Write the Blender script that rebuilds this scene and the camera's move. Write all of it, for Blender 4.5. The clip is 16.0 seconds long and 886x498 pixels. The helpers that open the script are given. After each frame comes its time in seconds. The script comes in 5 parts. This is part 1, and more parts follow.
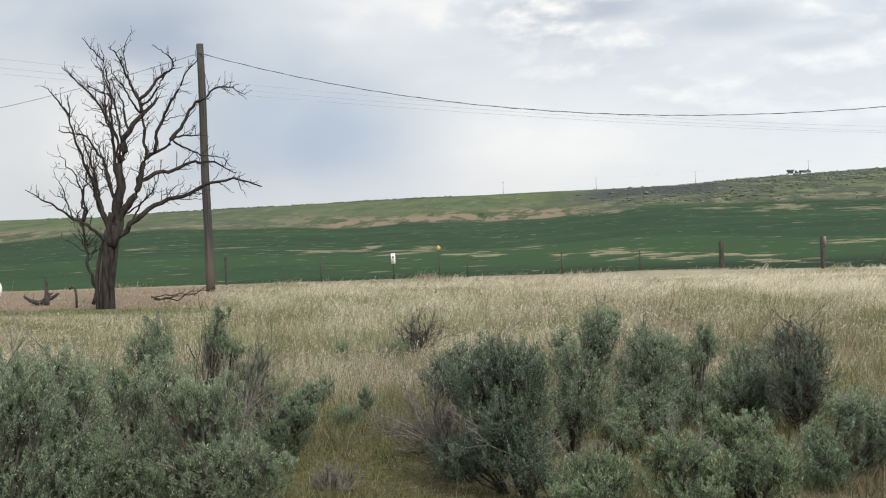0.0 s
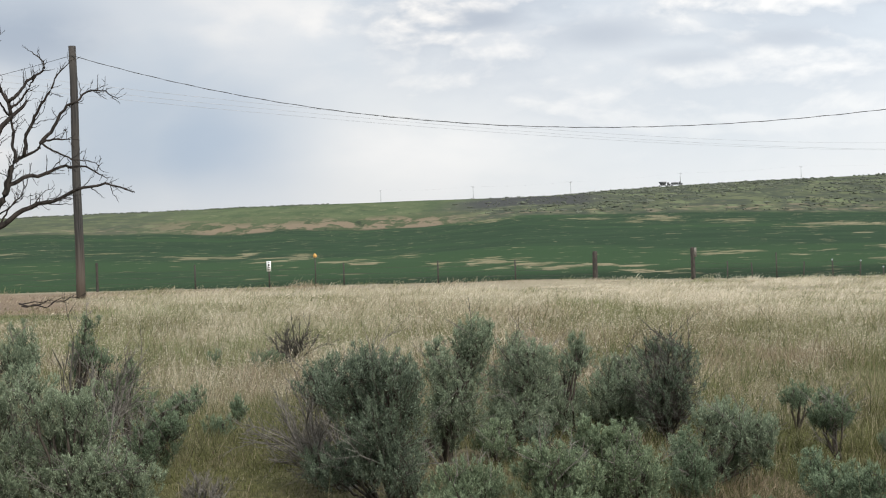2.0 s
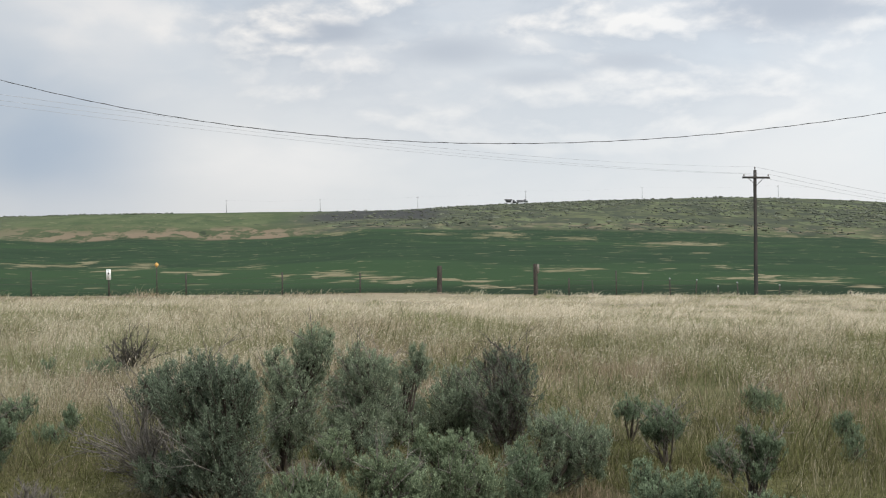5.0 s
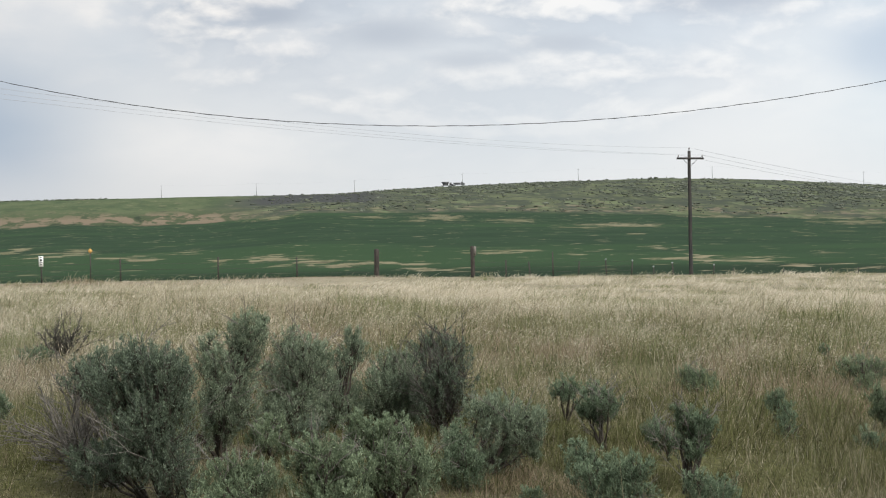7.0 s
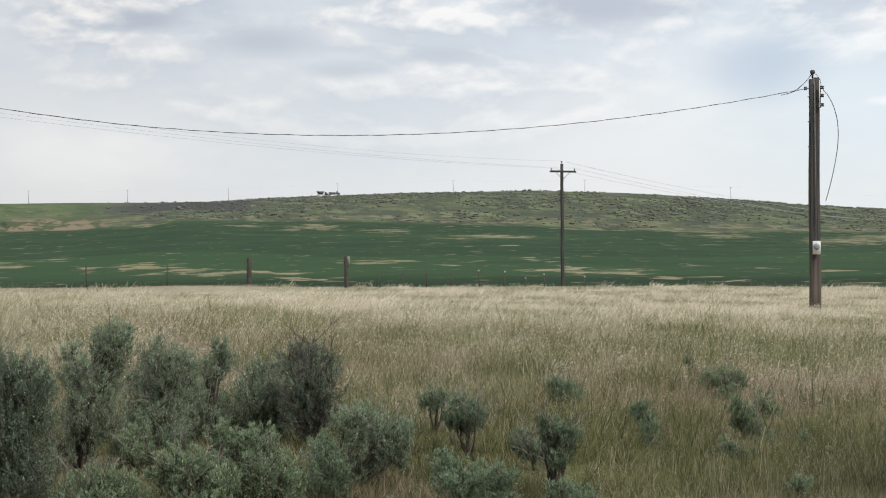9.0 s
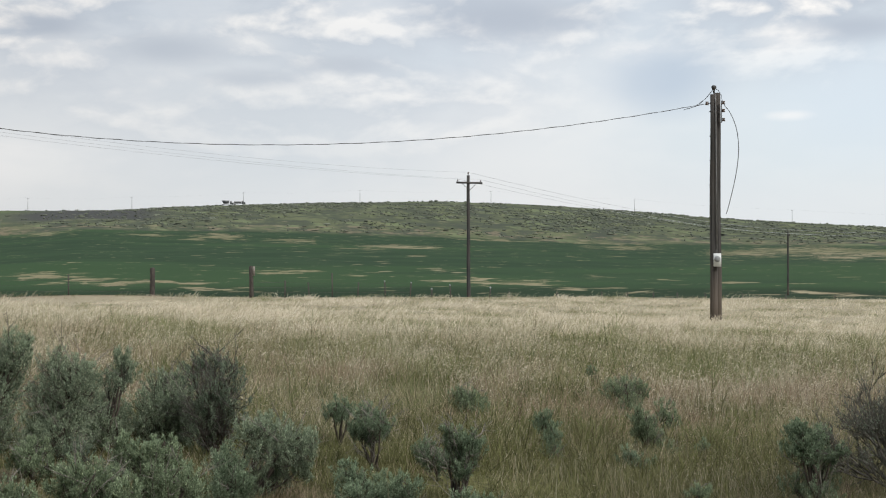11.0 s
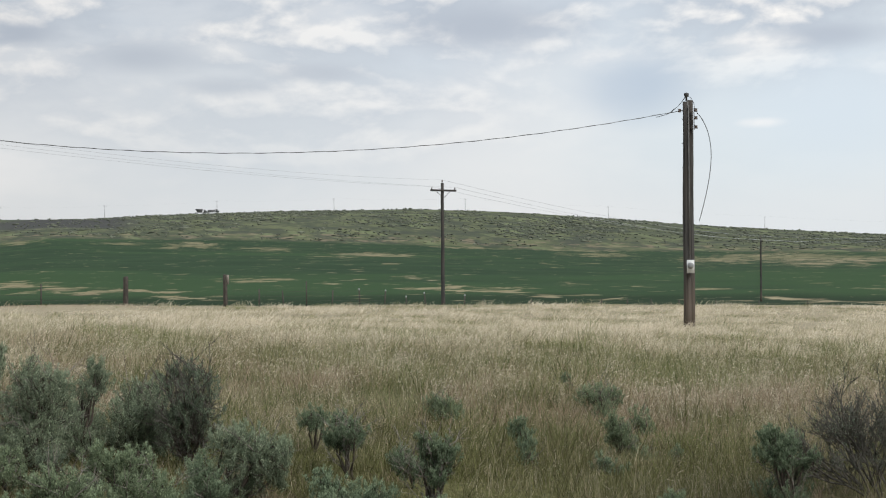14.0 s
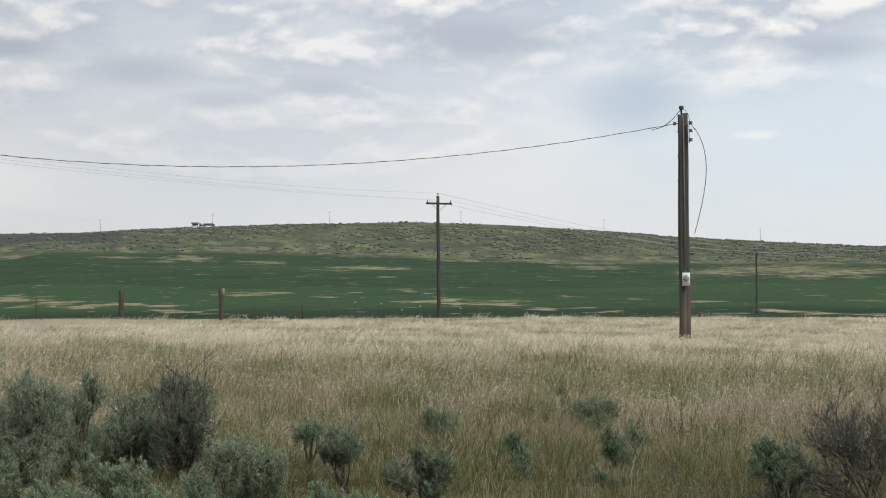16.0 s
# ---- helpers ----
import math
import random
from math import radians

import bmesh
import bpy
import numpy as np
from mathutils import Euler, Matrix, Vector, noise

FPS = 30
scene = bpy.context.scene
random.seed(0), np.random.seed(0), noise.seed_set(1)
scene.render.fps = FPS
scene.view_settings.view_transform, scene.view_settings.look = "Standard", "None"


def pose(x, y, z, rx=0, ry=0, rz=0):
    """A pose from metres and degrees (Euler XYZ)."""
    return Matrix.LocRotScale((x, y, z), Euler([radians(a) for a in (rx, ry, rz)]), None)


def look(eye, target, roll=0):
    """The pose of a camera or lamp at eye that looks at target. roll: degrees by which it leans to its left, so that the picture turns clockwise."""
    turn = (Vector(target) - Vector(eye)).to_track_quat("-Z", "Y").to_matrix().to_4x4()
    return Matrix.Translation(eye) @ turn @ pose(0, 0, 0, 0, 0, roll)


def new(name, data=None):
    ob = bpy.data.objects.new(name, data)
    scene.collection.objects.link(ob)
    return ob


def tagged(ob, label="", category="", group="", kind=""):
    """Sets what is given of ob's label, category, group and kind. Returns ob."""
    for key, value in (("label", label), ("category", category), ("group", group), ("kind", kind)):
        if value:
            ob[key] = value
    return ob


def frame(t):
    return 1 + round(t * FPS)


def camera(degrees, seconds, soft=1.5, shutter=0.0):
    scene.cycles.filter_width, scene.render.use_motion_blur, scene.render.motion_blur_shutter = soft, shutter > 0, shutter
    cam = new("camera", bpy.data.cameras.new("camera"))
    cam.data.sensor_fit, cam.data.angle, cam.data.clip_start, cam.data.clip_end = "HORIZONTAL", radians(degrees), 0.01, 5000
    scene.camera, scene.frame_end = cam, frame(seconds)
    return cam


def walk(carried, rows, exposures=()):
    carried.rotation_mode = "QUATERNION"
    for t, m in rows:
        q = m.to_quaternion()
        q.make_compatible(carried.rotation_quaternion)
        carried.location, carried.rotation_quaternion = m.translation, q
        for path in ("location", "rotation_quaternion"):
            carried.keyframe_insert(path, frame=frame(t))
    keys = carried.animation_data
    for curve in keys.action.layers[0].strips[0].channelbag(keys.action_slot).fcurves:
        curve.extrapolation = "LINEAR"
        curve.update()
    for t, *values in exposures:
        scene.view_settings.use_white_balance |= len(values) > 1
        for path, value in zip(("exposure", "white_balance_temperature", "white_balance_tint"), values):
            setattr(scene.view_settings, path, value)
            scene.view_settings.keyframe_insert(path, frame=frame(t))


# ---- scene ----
cam = camera(35.62, 16.0, soft=1.1)
EYE = 2.4
ROWS = [
    (0.0, -0.0001, 0.0000, 0.0000, 2.863, -0.869, 2.423),
    (0.5, 0.0036, 0.0075, 0.0088, 1.686, -0.636, 2.309),
    (1.0, 0.0130, 0.0078, 0.0051, 0.409, -0.514, 2.149),
    (1.5, 0.0179, 0.0093, 0.0066, -0.951, -0.571, 1.963),
    (2.0, 0.0204, 0.0080, 0.0106, -2.233, -0.716, 1.866),
    (2.5, 0.0232, 0.0034, 0.0081, -3.281, -0.616, 1.847),
    (3.0, 0.0320, -0.0063, 0.0084, -4.250, -0.437, 1.721),
    (3.5, 0.0395, -0.0242, 0.0036, -5.432, -0.328, 1.451),
    (4.0, 0.0420, -0.0278, -0.0030, -6.690, -0.104, 1.087),
    (6.5, 0.0682, 0.0114, -0.0244, -10.531, -0.884, 0.921),
    (7.0, 0.0771, 0.0112, -0.0230, -11.207, -1.030, 1.180),
    (7.5, 0.0866, 0.0040, -0.0197, -12.253, -1.058, 1.247),
    (8.0, 0.1013, -0.0052, -0.0181, -13.727, -1.020, 1.070),
    (8.5, 0.1099, -0.0192, -0.0121, -15.163, -0.859, 0.809),
    (9.0, 0.1109, -0.0235, -0.0205, -16.398, -0.684, 0.536),
    (9.5, 0.1121, -0.0307, -0.0189, -17.533, -0.536, 0.297),
    (10.0, 0.1115, -0.0409, -0.0180, -18.691, -0.377, 0.245),
    (12.5, 0.1044, -0.0762, -0.0122, -21.165, -0.275, 0.316),
    (13.0, 0.1041, -0.0790, -0.0123, -21.243, -0.138, 0.439),
    (13.5, 0.1041, -0.0804, -0.0125, -21.312, -0.031, 0.438),
    (14.0, 0.1039, -0.0815, -0.0130, -21.346, 0.040, 0.434),
    (14.5, 0.1058, -0.0829, -0.0145, -21.432, 0.188, 0.263),
    (15.0, 0.1022, -0.0823, -0.0115, -21.436, 0.248, 0.247),
    (15.5, 0.1055, -0.0871, -0.0123, -21.477, 0.314, 0.368),
    (16.0, 0.1058, -0.0921, -0.0097, -21.519, 0.579, 0.551),
]
walk(cam, [(t, pose(x, y, EYE + z, 90 + pitch, roll, yaw)) for t, x, y, z, yaw, pitch, roll in ROWS],
     exposures=[(0.0, 0.24), (2.0, 0.21), (4.2, 0.06), (6.5, 0.08), (8.5, 0.09), (10.2, 0.03), (13.0, 0.0), (16.0, -0.05)])

# ---- sky and sun ----
SUN_EL, SUN_AZ = radians(40), radians(155)      # high, behind the eye and to its right
world = bpy.data.worlds.new("sky")
scene.world = world
world.use_nodes = True


class Nodes:
    """Short hand for building a node tree."""

    def __init__(self, tree):
        self.t = tree
        tree.nodes.clear()

    def n(self, kind, **inputs):
        node = self.t.nodes.new(kind)
        for key, value in inputs.items():
            self.put(node, key, value)
        return node

    def put(self, node, key, value):
        sock = node.inputs[int(key[1:])] if key[0] == "i" and key[1:].isdigit() else node.inputs[key.replace("_", " ")]
        if isinstance(value, bpy.types.NodeSocket):
            self.t.links.new(value, sock)
        else:
            sock.default_value = value

    def math(self, op, a, b=0.0, c=None, clamp=False):
        node = self.n("ShaderNodeMath", i0=a, i1=b)
        node.operation, node.use_clamp = op, clamp
        if c is not None:
            self.put(node, "i2", c)
        return node.outputs[0]

    def vec(self, op, a, b=None, out=0):
        node = self.n("ShaderNodeVectorMath", i0=a)
        node.operation = op
        if b is not None:
            self.put(node, "i1", b)
        return node.outputs[out]

    def mix(self, f, a, b, blend="MIX"):
        node = self.n("ShaderNodeMix")
        node.data_type, node.blend_type = "RGBA", blend
        for i, v in ((0, f), (6, a), (7, b)):
            if isinstance(v, bpy.types.NodeSocket):
                self.t.links.new(v, node.inputs[i])
            else:
                node.inputs[i].default_value = (*v, 1) if i > 0 and len(v) == 3 else v
        return node.outputs[2]

    def step(self, v, lo, hi, a=0.0, b=1.0):
        node = self.n("ShaderNodeMapRange", i0=v, i1=lo, i2=hi, i3=a, i4=b)
        node.interpolation_type = "SMOOTHSTEP"
        return node.outputs[0]

    def noise(self, where, scale, detail=4, rough=0.55, out=0):
        return self.n("ShaderNodeTexNoise", Vector=where, Scale=scale, Detail=detail, Roughness=rough).outputs[out]

    def scaled(self, where, s):
        return self.vec("MULTIPLY", where, s)


def bearing(az, el=0.0):
    """Unit way at az degrees to the left of north and el degrees up."""
    a, e = radians(az), radians(el)
    return (-math.sin(a) * math.cos(e), math.cos(a) * math.cos(e), math.sin(e))


w = Nodes(world.node_tree)
way = w.n("ShaderNodeTexCoord").outputs["Generated"]
sky = w.n("ShaderNodeTexSky")
sky.sky_type, sky.sun_disc, sky.sun_elevation, sky.sun_rotation = "NISHITA", False, SUN_EL, SUN_AZ
sky.dust_density = 2.0
xyz = w.n("ShaderNodeSeparateXYZ", Vector=way)
up = w.math("MAXIMUM", xyz.outputs[2], 0.0)


def near_way(az, el, wide, flat=1.7):
    """1 near a bearing of the sky, fading to 0."""
    off = w.scaled(w.vec("SUBTRACT", way, bearing(az, el)), (1.0, 1.0, flat))
    return w.step(w.vec("LENGTH", off, out=1), radians(wide), radians(wide * 0.1))


def most(*values):
    out = values[0]
    for v in values[1:]:
        out = w.math("MAXIMUM", out, v)
    return out


# a warped sheet of broken cloud: flat rows of puffs, lit from above
flat = w.scaled(way, (1.0, 1.0, 3.7))
warped = w.vec("ADD", flat, w.scaled(w.vec("SUBTRACT", w.noise(flat, 4.0, 3, 0.5, 1), (0.5, 0.5, 0.5)), (0.07, 0.07, 0.07)))
lifted = w.vec("ADD", warped, (0.0, 0.0, 0.028))
knobs = w.scaled(warped, (1.0, 1.0, 0.52))
puffs = w.math("ADD", w.math("MULTIPLY", w.noise(warped, 9.5, 3, 0.45), 0.54), w.math("MULTIPLY", w.noise(knobs, 24.0, 6, 0.55), 0.40))
above = w.math("ADD", w.math("MULTIPLY", w.noise(lifted, 9.5, 3, 0.45), 0.54), w.math("MULTIPLY", w.noise(w.scaled(lifted, (1.0, 1.0, 0.52)), 24.0, 4, 0.55), 0.40))
broad = w.noise(w.scaled(way, (1.0, 1.0, 1.4)), 5.0, 4, 0.5)
lit = w.math("ADD", w.math("MULTIPLY", w.math("SUBTRACT", puffs, above), 5.0), w.step(puffs, 0.40, 0.63, 0.0, 0.85), clamp=True)
rows = most(w.math("MULTIPLY", near_way(-11.0, 8.7, 17.0, 2.5), 1.0), near_way(-22.0, 10.5, 12.0, 2.6), w.math("MULTIPLY", near_way(-35, 10, 11, 2.2), 1.0), near_way(-2.5, 9.5, 7.0))
rows = most(rows, w.step(up, 0.19, 0.30), w.math("MULTIPLY", near_way(-13.0, 6.6, 16.0, 3.4), 0.8))
shaft = most(near_way(7.0, 3.6, 7.0, 1.25), w.math("MULTIPLY", near_way(8.6, 4.0, 9.5, 1.3), 0.8), w.math("MULTIPLY", near_way(15.5, 9.5, 9.0, 1.6), 0.7), w.math("MULTIPLY", near_way(-29.3, 6.6, 3.8, 1.8), 0.8))
glow = most(near_way(5.5, 9.0, 4.5, 1.5), near_way(16.5, 4.5, 4.0, 1.2), w.math("MULTIPLY", near_way(-1.0, 3.4, 7.0, 3.0), 0.6))
blue = w.scaled(sky.outputs[0], (0.1, 0.1, 0.1))
haze = w.mix(w.step(up, 0.0, 0.2), (0.71, 0.745, 0.77), (0.66, 0.72, 0.79))
haze = w.mix(w.step(broad, 0.38, 0.62, 0.0, 0.75), haze, (0.83, 0.835, 0.845))
haze = w.mix(w.step(puffs, 0.42, 0.62, 0.0, 0.35), haze, (0.86, 0.855, 0.85))
haze = w.mix(w.math("MULTIPLY", near_way(-37.0, 6.0, 16.0, 1.0), 0.7), haze, (0.755, 0.835, 0.89))
haze = w.mix(0.12, haze, blue)
cloud = w.mix(lit, (0.50, 0.555, 0.63), (0.93, 0.91, 0.885))
seen = w.mix(w.math("MULTIPLY", rows, w.step(puffs, 0.30, 0.52, 0.35, 0.95)), haze, cloud)
belly = most(near_way(-9.3, 7.85, 3.4, 3.6), near_way(-12.6, 6.7, 3.0, 5.0), near_way(-4.2, 8.7, 2.4, 3.0), near_way(-23.0, 9.2, 5.5, 4.0), near_way(-37.0, 8.4, 3.5, 4.0), near_way(-16.0, 7.3, 3.0, 5.0), near_way(14.5, 8.3, 5.0, 2.5))
seen = w.mix(w.math("MULTIPLY", belly, w.step(puffs, 0.64, 0.44, 0.45, 1.0)), seen, (0.47, 0.52, 0.595))
crown = most(near_way(-4.9, 7.7, 2.2, 2.6), near_way(-12.3, 8.2, 2.2, 4.0), near_way(-28.4, 7.75, 2.6, 4.0), near_way(-34.4, 8.2, 2.4, 3.0), near_way(-34.4, 5.05, 1.3, 4.5), near_way(-17.0, 9.6, 2.5, 3.0), near_way(2.6, 8.6, 2.8, 2.0))
seen = w.mix(w.math("MULTIPLY", crown, w.step(puffs, 0.36, 0.56, 0.1, 0.9)), seen, (0.93, 0.915, 0.895))
seen = w.mix(w.math("MULTIPLY", near_way(-37.5, 5.8, 6.0, 1.6), 0.45), seen, (0.64, 0.735, 0.83))
seen = w.mix(w.math("MULTIPLY", shaft, w.step(broad, 0.2, 0.7, 0.95, 0.6)), seen, (0.43, 0.52, 0.64))
seen = w.mix(w.math("MULTIPLY", glow, w.step(puffs, 0.3, 0.6, 0.35, 0.85)), seen, (0.90, 0.89, 0.88))
seen = w.mix(w.math("MULTIPLY", near_way(-13.0, 4.0, 11.0, 1.3), 0.55), seen, (0.66, 0.70, 0.735))
seen = w.mix(w.step(up, 0.02, 0.06, 0.4, 0.0), seen, (0.76, 0.77, 0.775))
# the overcast brightens towards the zenith
gain = w.math("ADD", w.math("MULTIPLY", w.step(up, 0.22, 0.9), 1.2), 1.0)
# thinner cloud towards the east
gain = w.math("MULTIPLY", gain, w.step(xyz.outputs[0], -0.34, 0.42, 0.83, 1.06))
bg = w.n("ShaderNodeBackground", Color=seen, Strength=gain)
w.t.links.new(bg.outputs[0], w.n("ShaderNodeOutputWorld").inputs[0])

sun = new("sun", bpy.data.lights.new("sun", "SUN"))
sun.data.energy, sun.data.angle, sun.data.color = 2.6, radians(14), (1.0, 0.97, 0.91)
sun.matrix_world = look((math.sin(SUN_AZ) * 50, math.cos(SUN_AZ) * 50, 50 * math.tan(SUN_EL)), (0, 0, 0))


# ---- materials ----
def material(name, build, rough=0.9, spec=0.25, metal=0.0, thin=0.0):
    """A material; build(nodes, where) gives its colour, and a height for bump or None."""
    m = bpy.data.materials.new(name)
    m.use_nodes = True
    k = Nodes(m.node_tree)
    where = k.n("ShaderNodeTexCoord").outputs["Object"]
    colour, bump = build(k, where)
    s = k.n("ShaderNodeBsdfPrincipled", Base_Color=colour, Roughness=rough, Metallic=metal)
    k.put(s, "Specular IOR Level", spec)
    if bump is not None:
        height, strength, distance = bump
        b = k.n("ShaderNodeBump", Height=height, Strength=strength, Distance=distance)
        k.t.links.new(b.outputs[0], s.inputs["Normal"])
    out = s.outputs[0]
    if thin:
        through_light = k.n("ShaderNodeBsdfTranslucent", Color=colour)
        both = k.n("ShaderNodeMixShader", i0=thin, i1=out, i2=through_light.outputs[0])
        out = both.outputs[0]
    k.t.links.new(out, k.n("ShaderNodeOutputMaterial").inputs[0])
    return m


def attr(k, name):
    node = k.n("ShaderNodeAttribute")
    node.attribute_name = name
    return node.outputs["Fac"]


def ground_look(k, where):
    fine = k.noise(where, 0.9, 6, 0.65)
    mid = k.noise(where, 0.05, 5, 0.6)
    streak = k.noise(k.scaled(where, (0.11, 0.10, 0.0)), 1.0, 7, 0.64)
    spread = k.noise(k.scaled(where, (0.008, 0.010, 0.0)), 1.0, 3, 0.5)
    dirt = k.mix(fine, (0.060, 0.052, 0.032), (0.150, 0.128, 0.082))
    moss = k.mix(fine, (0.055, 0.058, 0.022), (0.13, 0.122, 0.05))
    near = k.mix(k.step(k.noise(where, 0.35, 4), 0.42, 0.6), dirt, moss)
    grit = k.noise(where, 16.0, 7, 0.72)
    near = k.mix(k.step(grit, 0.36, 0.52, 0.75, 0.0), near, (0.022, 0.021, 0.012))
    near = k.mix(k.step(grit, 0.56, 0.66, 0.0, 0.6), near, (0.25, 0.215, 0.135))
    crop = k.mix(k.step(mid, 0.3, 0.7), (0.018, 0.036, 0.0185), (0.025, 0.047, 0.0225))
    lush = k.math("ADD", k.noise(k.scaled(where, (0.006, 0.012, 0.0)), 1.0, 3), k.math("MULTIPLY", attr(k, "lush"), 0.16))
    crop = k.mix(k.step(lush, 0.5, 0.68), crop, (0.027, 0.053, 0.0225))
    crop = k.mix(attr(k, "rank"), crop, (0.015, 0.029, 0.014))
    tan = k.mix(k.step(k.noise(where, 0.16, 4), 0.35, 0.65), (0.20, 0.160, 0.102), (0.295, 0.250, 0.165))
    tan = k.mix(k.step(spread, 0.35, 0.65), tan, (0.165, 0.148, 0.085))
    thin = k.math("ADD", streak, k.math("MULTIPLY", k.math("SUBTRACT", spread, 0.5), 0.24))
    fleck = k.noise(k.scaled(where, (0.12, 0.11, 0.0)), 1.0, 6, 0.62)
    ragged = k.math("ADD", k.math("MULTIPLY", thin, 0.35), k.math("MULTIPLY", fleck, 0.65))
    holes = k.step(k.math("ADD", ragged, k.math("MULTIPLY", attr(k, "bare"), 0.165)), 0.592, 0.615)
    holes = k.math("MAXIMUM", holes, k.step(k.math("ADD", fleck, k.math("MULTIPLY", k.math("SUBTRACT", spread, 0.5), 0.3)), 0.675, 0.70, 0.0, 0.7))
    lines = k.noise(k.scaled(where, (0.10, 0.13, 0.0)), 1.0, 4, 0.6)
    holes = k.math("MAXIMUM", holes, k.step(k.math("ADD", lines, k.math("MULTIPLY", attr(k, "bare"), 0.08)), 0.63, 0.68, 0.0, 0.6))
    torn_edge = k.noise(k.scaled(where, (0.17, 0.20, 0.0)), 1.0, 5, 0.65)
    holes = k.math("MULTIPLY", holes, k.step(torn_edge, 0.38, 0.50, 0.15, 1.0))
    field = k.mix(k.math("MULTIPLY", holes, 0.85), crop, tan)
    patch = k.noise(k.scaled(where, (0.055, 0.018, 0.0)), 1.0, 6, 0.66)
    lawn = k.mix(k.step(patch, 0.35, 0.62), (0.056, 0.078, 0.038), (0.088, 0.106, 0.054))
    lawn = k.mix(k.step(streak, 0.58, 0.64), lawn, (0.045, 0.056, 0.034))
    torn = k.noise(k.scaled(where, (0.085, 0.026, 0.0)), 1.0, 7, 0.68)
    brown = k.mix(k.step(k.math("ADD", k.math("MULTIPLY", patch, 0.4), k.math("MULTIPLY", torn, 0.6)), 0.475, 0.52), (0.165, 0.128, 0.088), (0.055, 0.070, 0.036))
    brown = k.mix(k.step(torn, 0.585, 0.62), brown, (0.030, 0.042, 0.024))
    lawn = k.mix(k.step(torn, 0.60, 0.64, 0.0, 0.7), lawn, (0.17, 0.155, 0.095))
    slope = k.mix(attr(k, "brown"), lawn, brown)
    scrub = k.noise(where, 0.055, 6, 0.72)
    # muted hillside greens: the haze over that distance is painted in here
    sage = k.mix(k.step(patch, 0.38, 0.6), (0.098, 0.110, 0.060), (0.058, 0.068, 0.043))
    sage = k.mix(k.step(scrub, 0.46, 0.58, 0.0, 0.85), sage, (0.048, 0.055, 0.043))
    sage = k.mix(k.step(k.noise(k.scaled(where, (0.07, 0.024, 0.0)), 1.0, 5, 0.65), 0.55, 0.63, 0.0, 0.75), sage, (0.125, 0.145, 0.078))
    sage = k.mix(k.step(streak, 0.585, 0.65, 0.0, 0.6), sage, (0.16, 0.15, 0.095))
    sage = k.mix(attr(k, "brush"), sage, k.mix(scrub, (0.038, 0.041, 0.040), (0.062, 0.062, 0.058)))
    slope = k.mix(attr(k, "scrub"), slope, sage)
    wisps = k.step(k.math("ADD", streak, k.math("MULTIPLY", attr(k, "toe"), 0.12)), 0.63, 0.69, 0.0, 0.6)
    slope = k.mix(k.math("MULTIPLY", wisps, attr(k, "toe")), slope, (0.175, 0.140, 0.098))
    far = k.mix(attr(k, "hill"), field, slope)
    near = k.mix(attr(k, "litter"), near, k.mix(fine, (0.19, 0.165, 0.112), (0.34, 0.30, 0.215)))
    earth = k.mix(k.step(grit, 0.40, 0.62), k.mix(fine, (0.08, 0.058, 0.038), (0.15, 0.110, 0.076)), k.mix(fine, (0.18, 0.130, 0.092), (0.27, 0.205, 0.150)))
    near = k.mix(k.math("MULTIPLY", attr(k, "berm"), 0.9), near, earth)
    near = k.mix(k.math("MULTIPLY", attr(k, "sward"), 0.85), near, k.mix(fine, (0.035, 0.050, 0.016), (0.11, 0.125, 0.05)))
    colour = k.mix(attr(k, "beyond"), near, far)
    return colour, (fine, 0.5, 0.05)


def grass_look(k, where):
    rnd = k.n("ShaderNodeNewGeometry").outputs["Random Per Island"]
    straw = k.mix(rnd, (0.13, 0.104, 0.064), (0.54, 0.465, 0.315))
    rust = k.mix(rnd, (0.105, 0.074, 0.050), (0.44, 0.335, 0.245))
    green = k.mix(rnd, (0.030, 0.036, 0.013), (0.185, 0.186, 0.076))
    green = k.mix(attr(k, "fresh"), green, k.mix(rnd, (0.11, 0.135, 0.055), (0.27, 0.295, 0.14)))
    pale = k.mix(rnd, (0.57, 0.51, 0.39), (0.76, 0.685, 0.55))
    colour = k.mix(attr(k, "rust"), straw, rust)
    colour = k.mix(attr(k, "green"), colour, green)
    return k.mix(attr(k, "pale"), colour, pale), None


def leaf_look(dark, light, tips=0.7):
    def build(k, where):
        rnd = k.n("ShaderNodeNewGeometry").outputs["Random Per Island"]
        one = k.n("ShaderNodeObjectInfo").outputs["Random"]
        a = k.mix(k.math("POWER", rnd, 1.7), tuple(0.8 * v for v in dark), tuple(1.12 * v for v in light))
        a = k.mix(k.step(rnd, 0.90, 0.96, 0.0, 0.8), a, tuple(1.75 * v for v in light))
        tip = k.mix(rnd, light, (0.30, 0.39, 0.25))
        a = k.mix(k.math("MULTIPLY", attr(k, "young"), tips), a, tip)
        return k.mix(k.math("MULTIPLY", one, 0.25), a, (0.085, 0.115, 0.06)), None
    return build


def bark_look(dark, pale, scale=14.0):
    def build(k, where):
        n = k.noise(k.scaled(where, (scale, scale, scale * 0.25)), 1.0, 6, 0.65)
        return k.mix(k.step(n, 0.3, 0.7), dark, pale), (n, 0.6, 0.02)
    return build


def plain_look(a, b, scale=6.0, bump=0.2):
    def build(k, where):
        n = k.noise(where, scale, 5, 0.6)
        return k.mix(k.step(n, 0.3, 0.7), a, b), (n, bump, 0.01)
    return build


